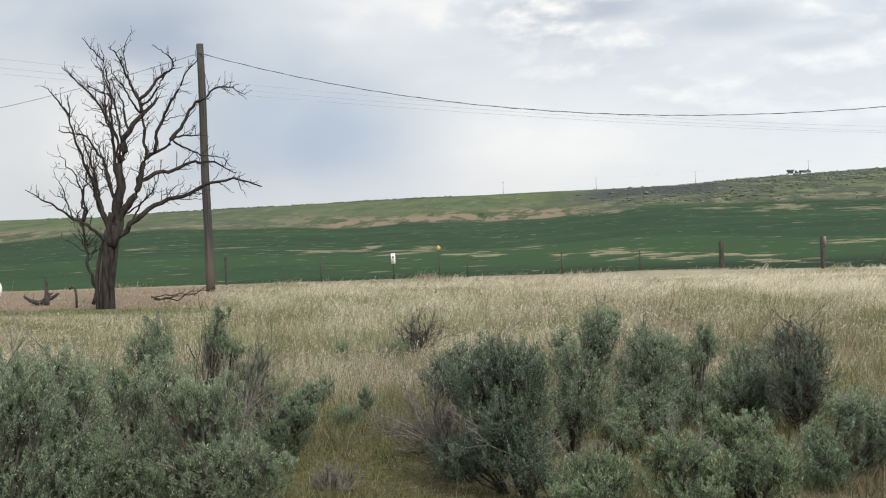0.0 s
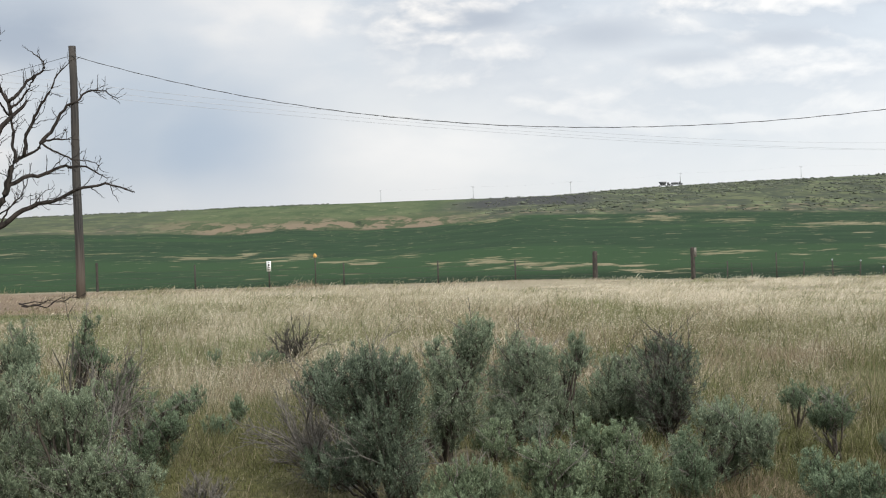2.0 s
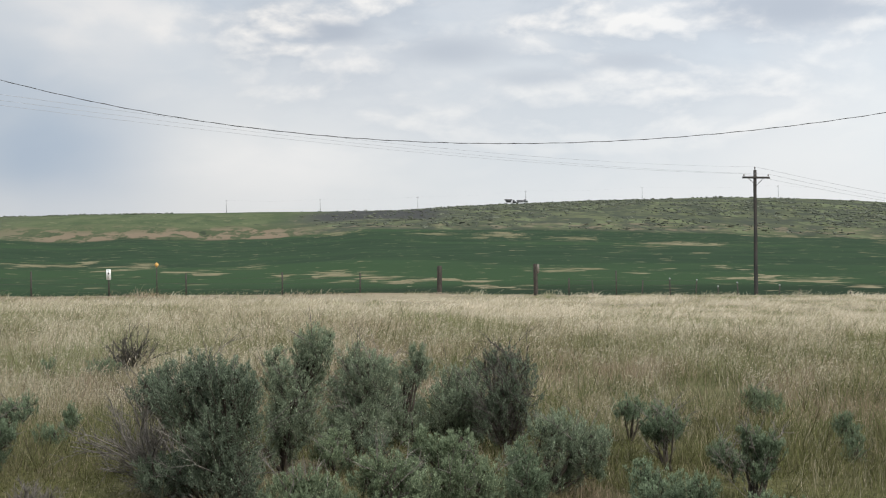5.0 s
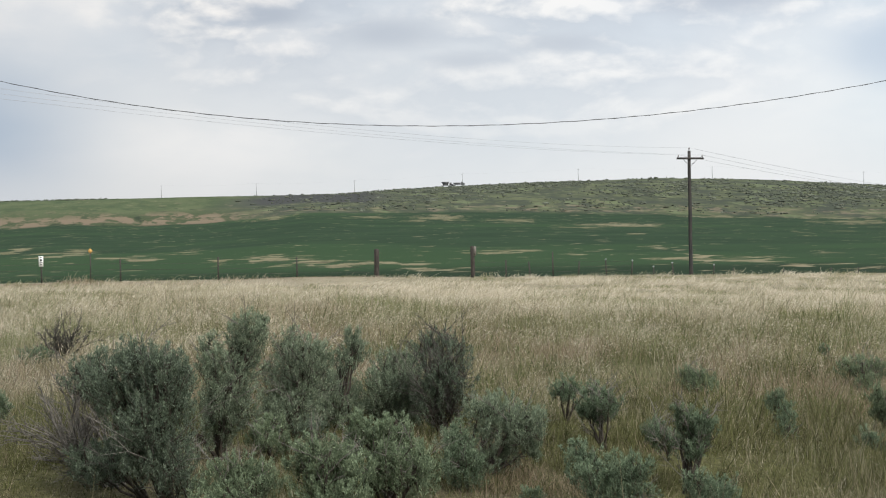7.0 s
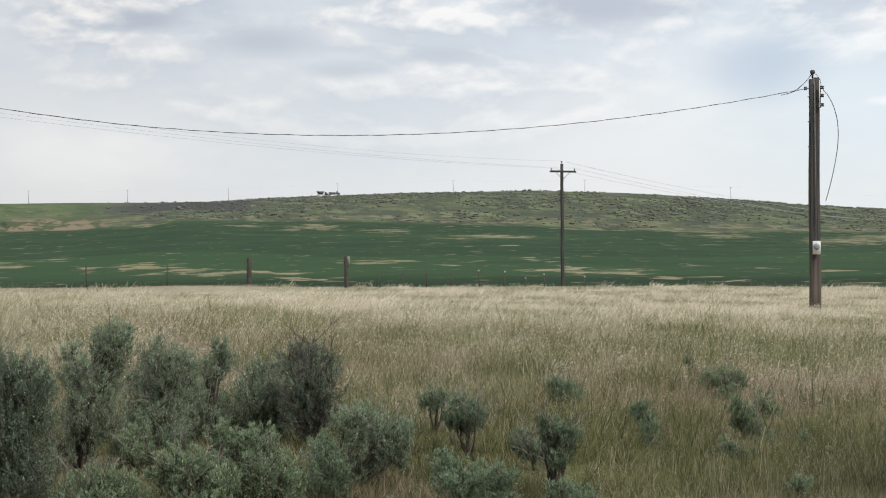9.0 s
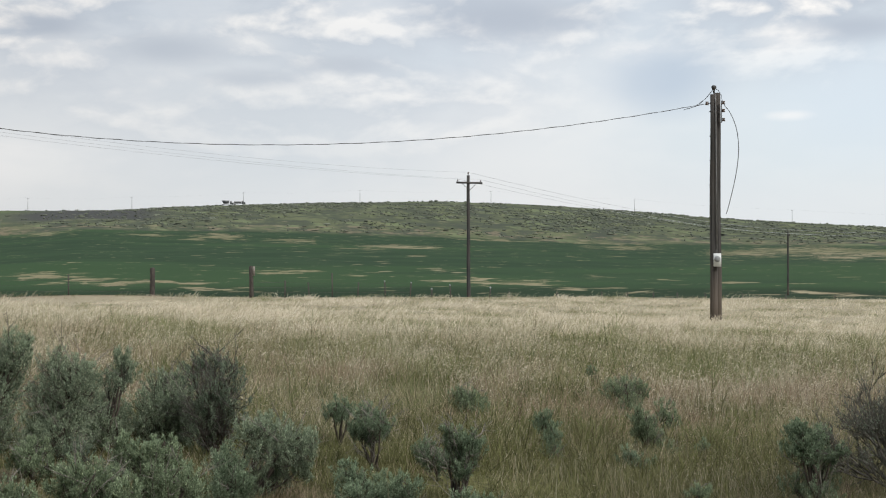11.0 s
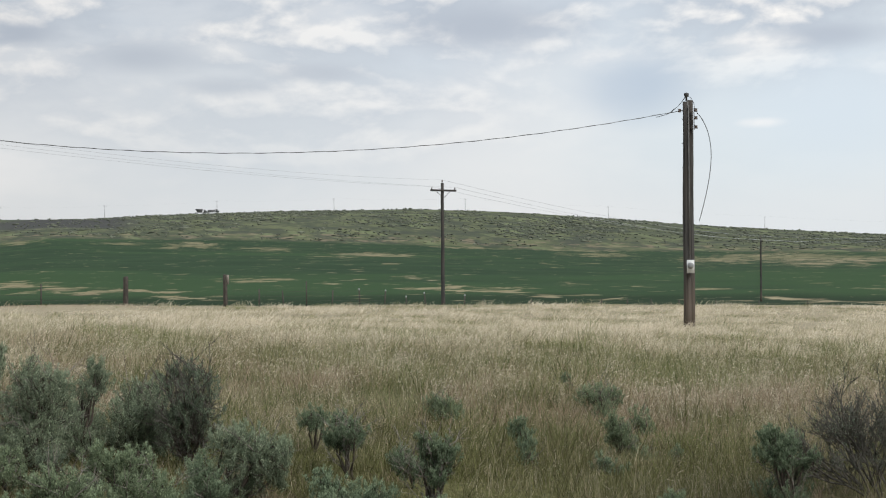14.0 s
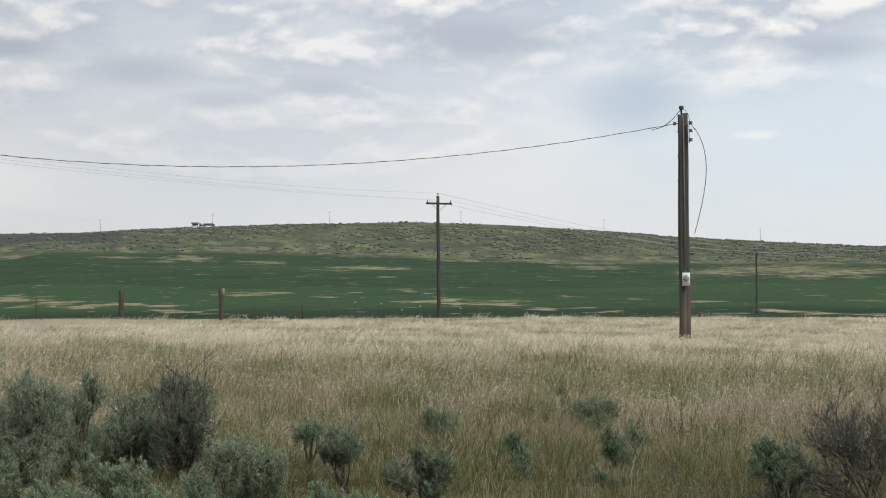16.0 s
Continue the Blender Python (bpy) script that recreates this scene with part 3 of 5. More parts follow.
def zones(x, y):
    """How green, rusty and pale the grass grows at a place."""
    r, az = np.hypot(x, y), np.degrees(np.arctan2(-x, y))
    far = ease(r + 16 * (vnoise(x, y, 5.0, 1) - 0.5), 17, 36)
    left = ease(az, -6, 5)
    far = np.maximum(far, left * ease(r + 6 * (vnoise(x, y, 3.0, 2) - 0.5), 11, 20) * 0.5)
    band = np.exp(-((r - 25.0 - 8 * (vnoise(x, y, 6.0, 4) - 0.5)) / 3.4) ** 2) * ease(-az, 3, 12)
    tufts = ease(vnoise(x, y, 2.0, 5), 0.52, 0.64) + 0.6 * ease(vnoise(x, y, 0.7, 6), 0.54, 0.70)
    green = 1.15 * band + 0.75 * ease(r + 9 * (vnoise(x, y, 2.0, 7) - 0.5), 18, 9) + 0.95 * tufts * (1 - 0.25 * far) + 0.08 + 0.15 * left
    green = green + 0.9 * ease(np.hypot((x + 8.5) / 2.4, y - 30.0) + 2.0 * (vnoise(x, y, 1.5, 61) - 0.5), 3.2, 1.2) + 0.9 * ease(np.hypot(x + 0.95, (y - 10.0) / 1.3) + 0.8 * (vnoise(x, y, 0.8, 31) - 0.5), 1.5, 0.8)
    meadow = ease(vnoise(x * 0.45, y, 2.6, 51), 0.50, 0.60) * ease(r, 20, 25) * (0.3 + 0.3 * ease(r, 40, 30) + 0.4 * left)
    green = green + 0.55 * meadow
    soil = soil_at(x, y)
    sward = sward_at(x, y)
    pasture = ease(az, 9, 13) * ease(r, 18, 22)
    green = green + 0.9 * sward
    green = green * (1 - 0.85 * soil)
    weedy = ease(vnoise(x, y, 1.5, 23), 0.56, 0.66) * (1 - 0.6 * far)
    rust = (1 - 0.75 * far) * (1 - 0.5 * left) * ease(vnoise(x, y, 1.9, 8), 0.36, 0.56) + 0.6 * np.exp(-((r - 18.0) / 4.0) ** 2) * ease(vnoise(x, y, 3.0, 41), 0.40, 0.55)
    green = green * (1 - 0.55 * rust) + 0.8 * weedy
    rust = rust * (1 - 0.8 * weedy) + soil
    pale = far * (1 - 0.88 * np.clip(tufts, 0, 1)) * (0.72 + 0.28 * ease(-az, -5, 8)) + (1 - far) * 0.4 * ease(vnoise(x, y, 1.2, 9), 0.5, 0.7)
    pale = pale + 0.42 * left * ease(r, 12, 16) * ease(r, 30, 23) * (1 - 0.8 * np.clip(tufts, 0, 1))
    pale = pale * (1 - 0.9 * sward) * (1 - 0.6 * pasture) * (1 - 0.9 * soil) * (1 - 0.88 * band) * (1 - 0.65 * meadow) * (1 - 0.7 * weedy)
    return np.clip(green, 0, 1), np.clip(rust, 0, 1), np.clip(pale, 0, 1), ease(r + 5 * (vnoise(x, y, 1.4, 17) - 0.5), 11, 22) * (1 - 0.85 * weedy) * (1 - 0.75 * sward) * (1 - 0.55 * meadow) * (1 - 0.5 * band)


def shorn(x, y):
    """The grass stays low round the dead tree and along the track."""
    low = np.ones_like(x)
    for bx, by, w in BUSHES:
        r = math.hypot(bx, by)
        fx, fy = bx - bx / r * 0.45, by - by / r * 0.45
        low = np.minimum(low, 0.42 + 0.58 * ease(np.hypot(x - bx, y - by), w * 0.8, w + 0.3))
        low = np.minimum(low, 0.50 + 0.50 * ease(np.hypot(x - fx, y - fy), w * 0.9, w + 0.5))
    worn = ease(np.degrees(np.arctan2(-x, y)), 9, 14) * ease(np.hypot(x, y), 20, 25)
    return low * (1 - 0.45 * worn) * (1 - 0.25 * soil_at(x, y)) * (1 - 0.6 * ease(np.hypot((x + 9.6) / 1.6, y - 29.5), 3.6, 1.5)) * (1 - 0.45 * ease(np.hypot(x + 0.95, (y - 10.0) / 1.3), 1.6, 0.8))


def grass_object(name, label, P, tris, tone):
    s = Shape().add(P.reshape(-1, 3), tris)
    k = P.shape[1]
    ob = new(name, s.mesh(name, GRASS, False, {key: np.repeat(v, k) if v.ndim == 1 else np.broadcast_to(v, P.shape[:2]).ravel() for key, v in tone.items()}))
    return tagged(ob, label, "grass", kind="stuff")


def short_grass(count, seed):
    g = np.random.default_rng(seed)
    x, y, tuft = scatter(g, count, 6.6, 34, 0.13, 14)
    mood = g.normal(0, 1, (tuft[-1] + 1, 2))[tuft]
    for dense, r0, r1 in ((70000, 7.4, 10.5), (50000, 9.0, 13.5)):
        x2, y2, tuft2 = scatter(g, dense, r0, r1, 0.13, 14)
        x, y, mood = np.concatenate([x, x2]), np.concatenate([y, y2]), np.concatenate([mood, g.normal(0, 1, (tuft2[-1] + 1, 2))[tuft2]])
    more = count // 5
    a, r = g.uniform(0, 2 * np.pi, more), 14 * np.sqrt(g.random(more))
    outside = (np.abs((np.degrees(a) + 11 + 180) % 360 - 180) > 34) | (r < 6.8)
    x, y = np.concatenate([x, (-np.sin(a) * r)[outside]]), np.concatenate([y, (np.cos(a) * r)[outside]])
    mood = np.concatenate([mood, np.zeros((len(x) - len(mood), 2))])
    r = np.hypot(x, y)
    bald = (vnoise(x, y, 1.6, 11) > 0.62) & (r < 11.5) & (g.random(len(x)) < 0.8) & (np.hypot(x + 0.95, (y - 10.0) / 1.3) > 1.3)
    x, y, r, mood = x[~bald], y[~bald], r[~bald], mood[~bald]
    n = len(x)
    z = height(x, y) - 0.01
    h = g.uniform(0.07, 0.32, n) * (0.3 + 0.8 * vnoise(x, y, 1.3, 12) + 0.5 * vnoise(x, y, 0.4, 19)) * shorn(x, y) * (0.72 + 0.28 * ease(r, 12, 18)) * np.exp(0.35 * mood[:, 0])
    wd = (0.0012 + 0.00017 * r) * g.uniform(0.7, 1.6, n)
    a = g.uniform(0, np.pi, n)
    side = np.stack([np.cos(a), np.sin(a), 0 * a], 1) * wd[:, None]
    foot = np.stack([x, y, z], 1)
    loll = np.where(g.random(n) < 0.3, 1.3, 0.45)
    tip = foot + np.stack([g.normal(0.03, 1, n) * loll * h, g.normal(0, 1, n) * loll * h, h * np.where(loll > 1, 0.6, 1.0)], 1)
    green, rust, pale, fresh = zones(x, y)
    green = np.clip(green * 1.1 + 0.05 + g.normal(0, 0.2, n) + 0.38 * mood[:, 1], 0, 1)
    tone = dict(fresh=fresh, green=green, rust=np.clip(rust + g.normal(0, 0.3, n), 0, 1), pale=pale * 0.15)
    grass_object("short_grass", "short olive-green and brown grass between the dry stalks", np.stack([foot - side, foot + side, tip], 1), np.arange(n)[:, None] * 3 + [0, 1, 2], tone)


def dry_stalks(count, seed):
    """Thin stalks that nod under pale seed heads."""
    g = np.random.default_rng(seed)
    x, y, tuft = scatter(g, count, 8.0, 36, 0.13, 14)
    mood = g.normal(0, 1, (tuft[-1] + 1, 3))
    r = np.hypot(x, y)
    thin = ((vnoise(x, y, 0.45, 18) > 0.52) & (g.random(len(x)) < 0.75)) | (vnoise(x, y, 1.8, 13) > 0.62 + g.normal(0, 0.08, len(x))) | (g.random(len(x)) > 0.26 + 0.74 * ease(r, 9, 21)) | (g.random(len(x)) < 0.7 * soil_at(x, y))
    x, y, r, mood = x[~thin], y[~thin], r[~thin], mood[tuft[~thin]]
    n = len(x)
    z = height(x, y) - 0.01
    h = (0.14 + 0.34 * vnoise(x, y, 1.5, 14)) * g.uniform(0.5, 1.3, n) * np.exp(0.26 * mood[:, 0]) * (0.50 + 0.32 * ease(r, 12, 22)) * shorn(x, y) * (1 - 0.25 * ease(r, 22, 34))
    wd = (0.0008 + 0.00012 * r) * g.uniform(0.6, 1.3, n)
    a = g.uniform(0, np.pi, n)
    side = np.stack([np.cos(a), np.sin(a), 0 * a], 1) * wd[:, None]
    foot = np.stack([x, y, z], 1)
    lean = np.stack([g.normal(0.08, 0.17, n) + 0.16 * mood[:, 1], g.normal(0.0, 0.18, n)], 1)
    neck = foot + np.stack([lean[:, 0] * h, lean[:, 1] * h, h * 0.9], 1)
    nod = np.stack([lean[:, 0] * 1.2 + g.normal(0.22, 0.3, n), lean[:, 1] + g.normal(0, 0.3, n), g.uniform(-0.45, 0.9, n)], 1)
    nod /= np.linalg.norm(nod, axis=1, keepdims=True)
    L = (g.uniform(0.03, 0.085, n) * np.clip(h / 0.2, 0.25, 1.0))[:, None]
    tip = neck + nod * L
    fat = np.cross(nod, g.normal(0, 1, (n, 3)))
    fat *= (wd * (0.5 + 0.8 * ease(r, 11, 20)) * np.clip(h / 0.2, 0.4, 1.0))[:, None] / (np.linalg.norm(fat, axis=1, keepdims=True) + 1e-9)
    mid = neck + nod * L * 0.5
    P = np.stack([foot - side, foot + side, neck, neck, mid + fat, tip, mid - fat], 1)
    b = np.arange(n)[:, None] * 7
    T = np.concatenate([b + [0, 1, 2], b + [3, 4, 5], b + [3, 5, 6]])
    green, rust, pale, fresh = zones(x, y)
    green = np.clip(green * 0.85 + g.normal(-0.08, 0.15, n) + 0.42 * mood[:, 2], 0, 1)
    head = np.array([0, 0, 0.08, 0.36, 0.36, 0.36, 0.36])
    tone = dict(fresh=fresh, green=green[:, None] * np.where(head > 0.2, 0.6, 1.0), rust=np.clip(rust + g.normal(0, 0.3, n), 0, 1)[:, None] + 0 * head,
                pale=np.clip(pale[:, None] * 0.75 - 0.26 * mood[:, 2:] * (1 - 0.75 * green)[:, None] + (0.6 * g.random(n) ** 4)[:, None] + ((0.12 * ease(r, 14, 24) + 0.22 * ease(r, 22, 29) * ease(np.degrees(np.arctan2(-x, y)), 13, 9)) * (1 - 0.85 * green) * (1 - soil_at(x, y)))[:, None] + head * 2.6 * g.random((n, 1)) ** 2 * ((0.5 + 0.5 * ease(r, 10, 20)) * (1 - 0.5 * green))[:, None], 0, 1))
    grass_object("dry_stalks", "thin straw-coloured stalks of dry grass with nodding seed heads", P, T, tone)


def far_grass(count, seed):
    """The pale wind-combed grass towards the fence."""
    g = np.random.default_rng(seed)
    x, y, tuft = scatter(g, count, 19, 80, 0.14, 22)
    mood = g.normal(0, 1, (tuft[-1] + 1, 3))
    keep = (y < edge_y(x) + 1.2 + g.normal(0, 0.5, len(x))) & (g.random(len(x)) < ease(np.hypot(x, y), 17, 33)) & (g.random(len(x)) > 0.95 * berm_at(x, y)) & (g.random(len(x)) > 0.5 * soil_at(x, y))
    x, y, mood = x[keep], y[keep], mood[tuft[keep]]
    r = np.hypot(x, y)
    n = len(x)
    z = height(x, y) - 0.02
    puff = (0.3 + 1.0 * vnoise(x, y, 1.7, 15, 3)) * (1 - 0.35 * ease(vnoise(x, y, 2.0, 5), 0.52, 0.64))
    h = (0.27 - 0.06 * ease(r, 35, 48)) * puff.clip(0.3, 1.5) * g.uniform(0.5, 1.2, n) * np.exp(0.36 * mood[:, 0])
    rim = ease(y - edge_y(x) + 6 * (vnoise(x, y, 3.0, 21) - 0.5), -4.0 - 7 * ease(-x, 2, 9), -0.5)
    h *= (1 + 0.5 * rim * (g.random(n) < 0.05)) * shorn(x, y) * (1 - 0.7 * berm_at(x, y)) * (1 - 0.55 * np.exp(-((y - edge_y(x) + 3.0) / 3.0) ** 2) * np.exp(-((x - 5.5) / 5.0) ** 2))
    wd = (0.0012 + 0.00008 * r) * g.uniform(0.6, 1.5, n)
    a = g.uniform(-0.6, 0.6, n)
    side = np.stack([np.cos(a), np.sin(a), 0 * a], 1) * wd[:, None]
    foot = np.stack([x, y, z], 1)
    bend = foot + np.stack([(g.normal(0.26, 0.34, n) + 0.22 * mood[:, 1]) * h, g.normal(0, 0.3, n) * h, h * 0.66], 1)
    tip = bend + np.stack([g.normal(0.35, 0.35, n) * h, g.normal(0, 0.3, n) * h, h * g.uniform(0.0, 0.3, n)], 1)
    P = np.stack([foot - side * 0.5, foot + side * 0.5, bend + side, bend - side, tip], 1)
    b = np.arange(n)[:, None] * 5
    T = np.concatenate([b + [0, 1, 2], b + [0, 2, 3], b + [3, 2, 4]])
    green, rust, pale, fresh = zones(x, y)
    dusk = rim * ease(-x, -10, -6)
    weed = ease(y - edge_y(x), 0.1, 0.7) * ease(vnoise(x, y, 1.1, 28), 0.42, 0.56)
    green, fresh, pale = np.maximum(green, weed), fresh * (1 - weed), pale * (1 - 0.9 * weed)
    tone = dict(fresh=fresh, green=np.clip(green * 0.9 - 0.08 + g.normal(0, 0.1, n) + 0.24 * mood[:, 2] - 0.08, 0, 1), rust=np.clip(rust * 0.4 + 0.95 * dusk + g.normal(0, 0.15, n), 0, 1),
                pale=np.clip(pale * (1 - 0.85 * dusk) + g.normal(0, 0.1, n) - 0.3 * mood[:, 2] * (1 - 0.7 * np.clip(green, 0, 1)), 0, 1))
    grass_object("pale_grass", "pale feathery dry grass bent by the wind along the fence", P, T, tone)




# ---- poles, cables, fence ----
def log(shape, r0, r1, h, sides=14, dx=0.0, dy=0.0, lean=0.0, z0=-0.3):
    zs = np.linspace(z0, h, 9)
    path = np.stack([dx + lean * zs + 0.012 * np.sin(zs * 1.3), dy + 0 * zs, zs], 1)
    return tube(shape, path, np.linspace(r0, r1, 9), sides)


def sagging(a, b, drop, n=40):
    a, b = np.asarray(a, float), np.asarray(b, float)
    u = np.linspace(0, 1, n)[:, None]
    p = a + (b - a) * u
    p[:, 2] -= (4 * drop * u * (1 - u))[:, 0]
    return p


def cable(name, label, paths, radius, mat, category="cable"):
    ob = thing(name, 0, 0, 0, label, category)
    for p in paths:
        part("strand", tube(Shape(), p, radius, 5), mat, ob)
    return ob


P1 = (-9.03, 40.64)
P1_TOP = 8.17
JP = (22.58, 36.68)
JP_TOP = 6.97
z1 = ground_at(*P1)
ob = thing("utility_pole", *P1, z1, "weathered round wooden utility pole standing in dry grass", "utility pole")
part("shaft", log(Shape(), 0.135, 0.105, P1_TOP - z1), POLE, ob, smooth=True)
# junction pole
zj = ground_at(*JP)
jp = thing("meter_pole", *JP, zj, "pair of dark wooden poles strapped together carrying an electric meter", "utility pole", turn=-31.5)
hj = JP_TOP - zj
part("front_shaft", log(Shape(), 0.125, 0.10, hj - 0.08, dx=-0.05), POLE, jp, smooth=True)
part("rear_shaft", log(Shape(), 0.13, 0.10, hj - 0.02, dx=0.062, dy=0.19), POLE, jp, smooth=True)
# crossarm pole
def crossarm_pole(x, y, z, top, arm, turn, label):
    ob = thing("crossarm_pole", x, y, z, label, "utility pole", turn=turn)
    h = top - z
    part("shaft", log(Shape(), 0.15, 0.11, h), POLE, ob, smooth=True)
    if arm:
        part("crossarm", box(Shape(), (-arm / 2, -0.20, h - 0.62), (arm / 2, -0.09, h - 0.48)), POLE, ob)
        for sgn in (-1, 1):
            part("brace", tube(Shape(), [(sgn * 0.62, -0.13, h - 0.6), (0, -0.13, h - 1.12)], 0.018, 4), STEEL, ob)
            ins = Shape()
            tube(ins, [(sgn * (arm / 2 - 0.1), -0.145, h - 0.48), (sgn * (arm / 2 - 0.1), -0.145, h - 0.41), (sgn * (arm / 2 - 0.1), -0.145, h - 0.32)], [0.02, 0.045, 0.03], 8)
            part("insulator", ins, PORCELAIN, ob)
    top_pin = tube(Shape(), [(0, 0, h), (0, 0, h + 0.08), (0, 0, h + 0.12), (0, 0, h + 0.22)], [0.02, 0.02, 0.06, 0.04], 8)
    part("insulator", top_pin, PORCELAIN, ob)
    return ob


CX, CY = 36.5, 93.1
CZ = ground_at(CX, CY)
crossarm_pole(CX, CY, CZ, 7.25, 2.2, 12, "dark wooden utility pole with a crossarm beyond the fence")
FX, FY = at_bearing(-34.36, 195)
crossarm_pole(FX, FY, ground_at(FX, FY), 3.75, 1.9, 62, "distant wooden utility pole standing in the crop field")
LX, LY = -24.0, 36.0
crossarm_pole(LX, LY, ground_at(LX, LY), 8.9, 1.95, 20, "dark wooden utility pole with a crossarm near the fence")
GX, GY = at_bearing(-41.5, 300)
crossarm_pole(GX, GY, ground_at(GX, GY), ground_at(GX, GY) + 9.5, 1.9, 62, "distant wooden utility pole standing in the crop field")

# meter pole fittings
part("top_cap", tube(Shape(), [(-0.03, 0, hj - 0.05), (-0.03, 0, hj + 0.06), (-0.03, 0, hj + 0.10), (-0.03, 0, hj + 0.17), (-0.03, 0, hj + 0.2)], [0.03, 0.03, 0.075, 0.08, 0.03], 10), INK, jp, "dark weatherhead cap")
part("conduit", tube(Shape(), [(0.05, -0.125, 2.2), (0.035, -0.12, 4.5), (0.02, -0.11, hj - 0.3), (0.0, -0.06, hj - 0.05)], 0.017, 8), PIPE, jp, "grey conduit pipe", True)
meter = part("meter_box", box(Shape(), (-0.055, -0.28, 1.72), (0.175, -0.12, 2.12), 0.02), BOX, jp, "pale meter box")
dial = tube(Shape(), [(0.06, -0.28, 1.95), (0.06, -0.33, 1.95), (0.06, -0.38, 1.95), (0.06, -0.40, 1.95)], [0.098, 0.098, 0.085, 0.03], 16)
part("meter_glass", dial, GREY, meter, "round grey meter dome", True)
rack = Shape()
box(rack, (0.185, -0.02, hj - 0.95), (0.21, 0.03, hj - 0.28))
for z in (hj - 0.34, hj - 0.58, hj - 0.86):
    box(rack, (0.185, -0.015, z - 0.05), (0.30, 0.02, z - 0.035))
    box(rack, (0.185, -0.015, z + 0.035), (0.30, 0.02, z + 0.05))
part("insulator_rack", rack, STEEL, jp, "steel rack")
for z in (hj - 0.34, hj - 0.58, hj - 0.86):
    part("spool_insulator", tube(Shape(), [(0.255, 0, z - 0.035), (0.255, 0, z - 0.015), (0.255, 0, z), (0.255, 0, z + 0.015), (0.255, 0, z + 0.035)], [0.055, 0.05, 0.03, 0.05, 0.055], 10), PORCELAIN, jp)
brk = tube(Shape(), [(-0.12, 0, hj - 0.36), (-0.22, 0, hj - 0.34)], 0.014, 5)
part("bracket", brk, STEEL, jp)
part("spool_insulator", tube(Shape(), [(-0.24, 0, hj - 0.40), (-0.24, 0, hj - 0.37), (-0.24, 0, hj - 0.34), (-0.24, 0, hj - 0.30)], [0.05, 0.055, 0.035, 0.055], 10), PORCELAIN, jp)
for z in np.arange(1.2, hj - 0.6, 0.75):
    part("climbing_spike", tube(Shape(), [(-0.14, 0.0, z), (-0.175, 0.0, z + 0.02)], 0.012, 4), STEEL, jp)
u = np.linspace(0, 1, 30)
loop = np.stack([0.30 + 0.42 * np.sin(np.pi * u ** 0.85) ** 0.9 * (1 - 0.15 * u) + 0.03 * u, 0 * u, hj - 0.45 - 3.3 * u + 0.15 * np.sin(np.pi * u)], 1)
loop = np.concatenate([[(0.255, 0, hj - 0.36), (0.275, 0, hj - 0.38)], loop])
part("loose_cable", tube(Shape(), loop, 0.0125, 6), CABLE, jp, "loose dangling cable")
part("drip_loop", tube(Shape(), [(-0.95, 0.05, hj - 0.53), (-0.6, 0.04, hj - 0.44), (-0.3, 0.02, hj - 0.22), (-0.12, 0, hj - 0.02), (-0.03, 0, hj + 0.10)], 0.009, 5), CABLE, jp)

part("drip_loop", tube(Shape(), [(-0.80, 0.05, hj - 0.50), (-0.5, 0.04, hj - 0.40), (-0.22, 0.02, hj - 0.14), (-0.06, 0, hj + 0.08)], 0.008, 5), CABLE, jp)
part("drip_loop", tube(Shape(), [(0.0, 0, hj + 0.10), (0.10, -0.05, hj + 0.04), (0.19, -0.06, hj - 0.12), (0.23, -0.03, hj - 0.34)], 0.008, 5), CABLE, jp)

A_TOP, B_TOP = (P1[0], P1[1] - 0.12, 7.88), (JP[0] - 0.22, JP[1] + 0.12, hj + zj - 0.36)
main = sagging(A_TOP, B_TOP, 2.12, 160)
hang = np.linspace(0, 1, 160)
main[:, 2] += 1.7 * hang * (1 - hang) * (hang - 0.5) + 0.26 * hang * (1 - hang)
side = main.copy()
turns = np.linspace(0, 2 * np.pi * 30, len(main))
side[:, 2] += 0.010 * np.sin(turns)
side[:, 1] += 0.013 * np.cos(turns)
left_end = (-40.0, 58.0, 8.0)
cable("service_cable", "twisted black overhead service cable hung between the poles", [main, side, sagging((P1[0], P1[1] - 0.12, 7.88), left_end, 1.24)], 0.0068, CABLE)
ob = thing("utility_pole", -40.0, 58.0, ground_at(-40, 58), "weathered round wooden utility pole standing in dry grass", "utility pole")
part("shaft", log(Shape(), 0.135, 0.105, 8.3 - ground_at(-40, 58)), POLE, ob, smooth=True)


def arm_ends(x, y, turn, arm, z):
    c, s = math.cos(radians(turn)), math.sin(radians(turn))
    k = arm / 2 - 0.1
    return [(x - c * k + 0.145 * s, y - s * k - 0.145 * c, z - 0.3), (x + c * k + 0.145 * s, y + s * k - 0.145 * c, z - 0.3), (x, y, z + 0.22)]


ends = [arm_ends(LX, LY, 20, 1.95, 8.9), arm_ends(CX, CY, 12, 2.2, 7.25), arm_ends(FX, FY, 62, 1.9, 3.75), arm_ends(GX, GY, 62, 1.9, ground_at(GX, GY) + 9.5)]
for a, b, drop in zip(ends, ends[1:], (0.84, 0.75, 0.8)):
    cable("power_line", "thin bare overhead power wires between crossarm poles", [sagging(p, q, drop + (0.26 if k == 2 and drop > 0.82 else 0)) for k, (p, q) in enumerate(zip(a, b))], 0.0055 if drop > 0.82 else 0.010, WIRE, "power line")

# poles along the far crest
prev = None
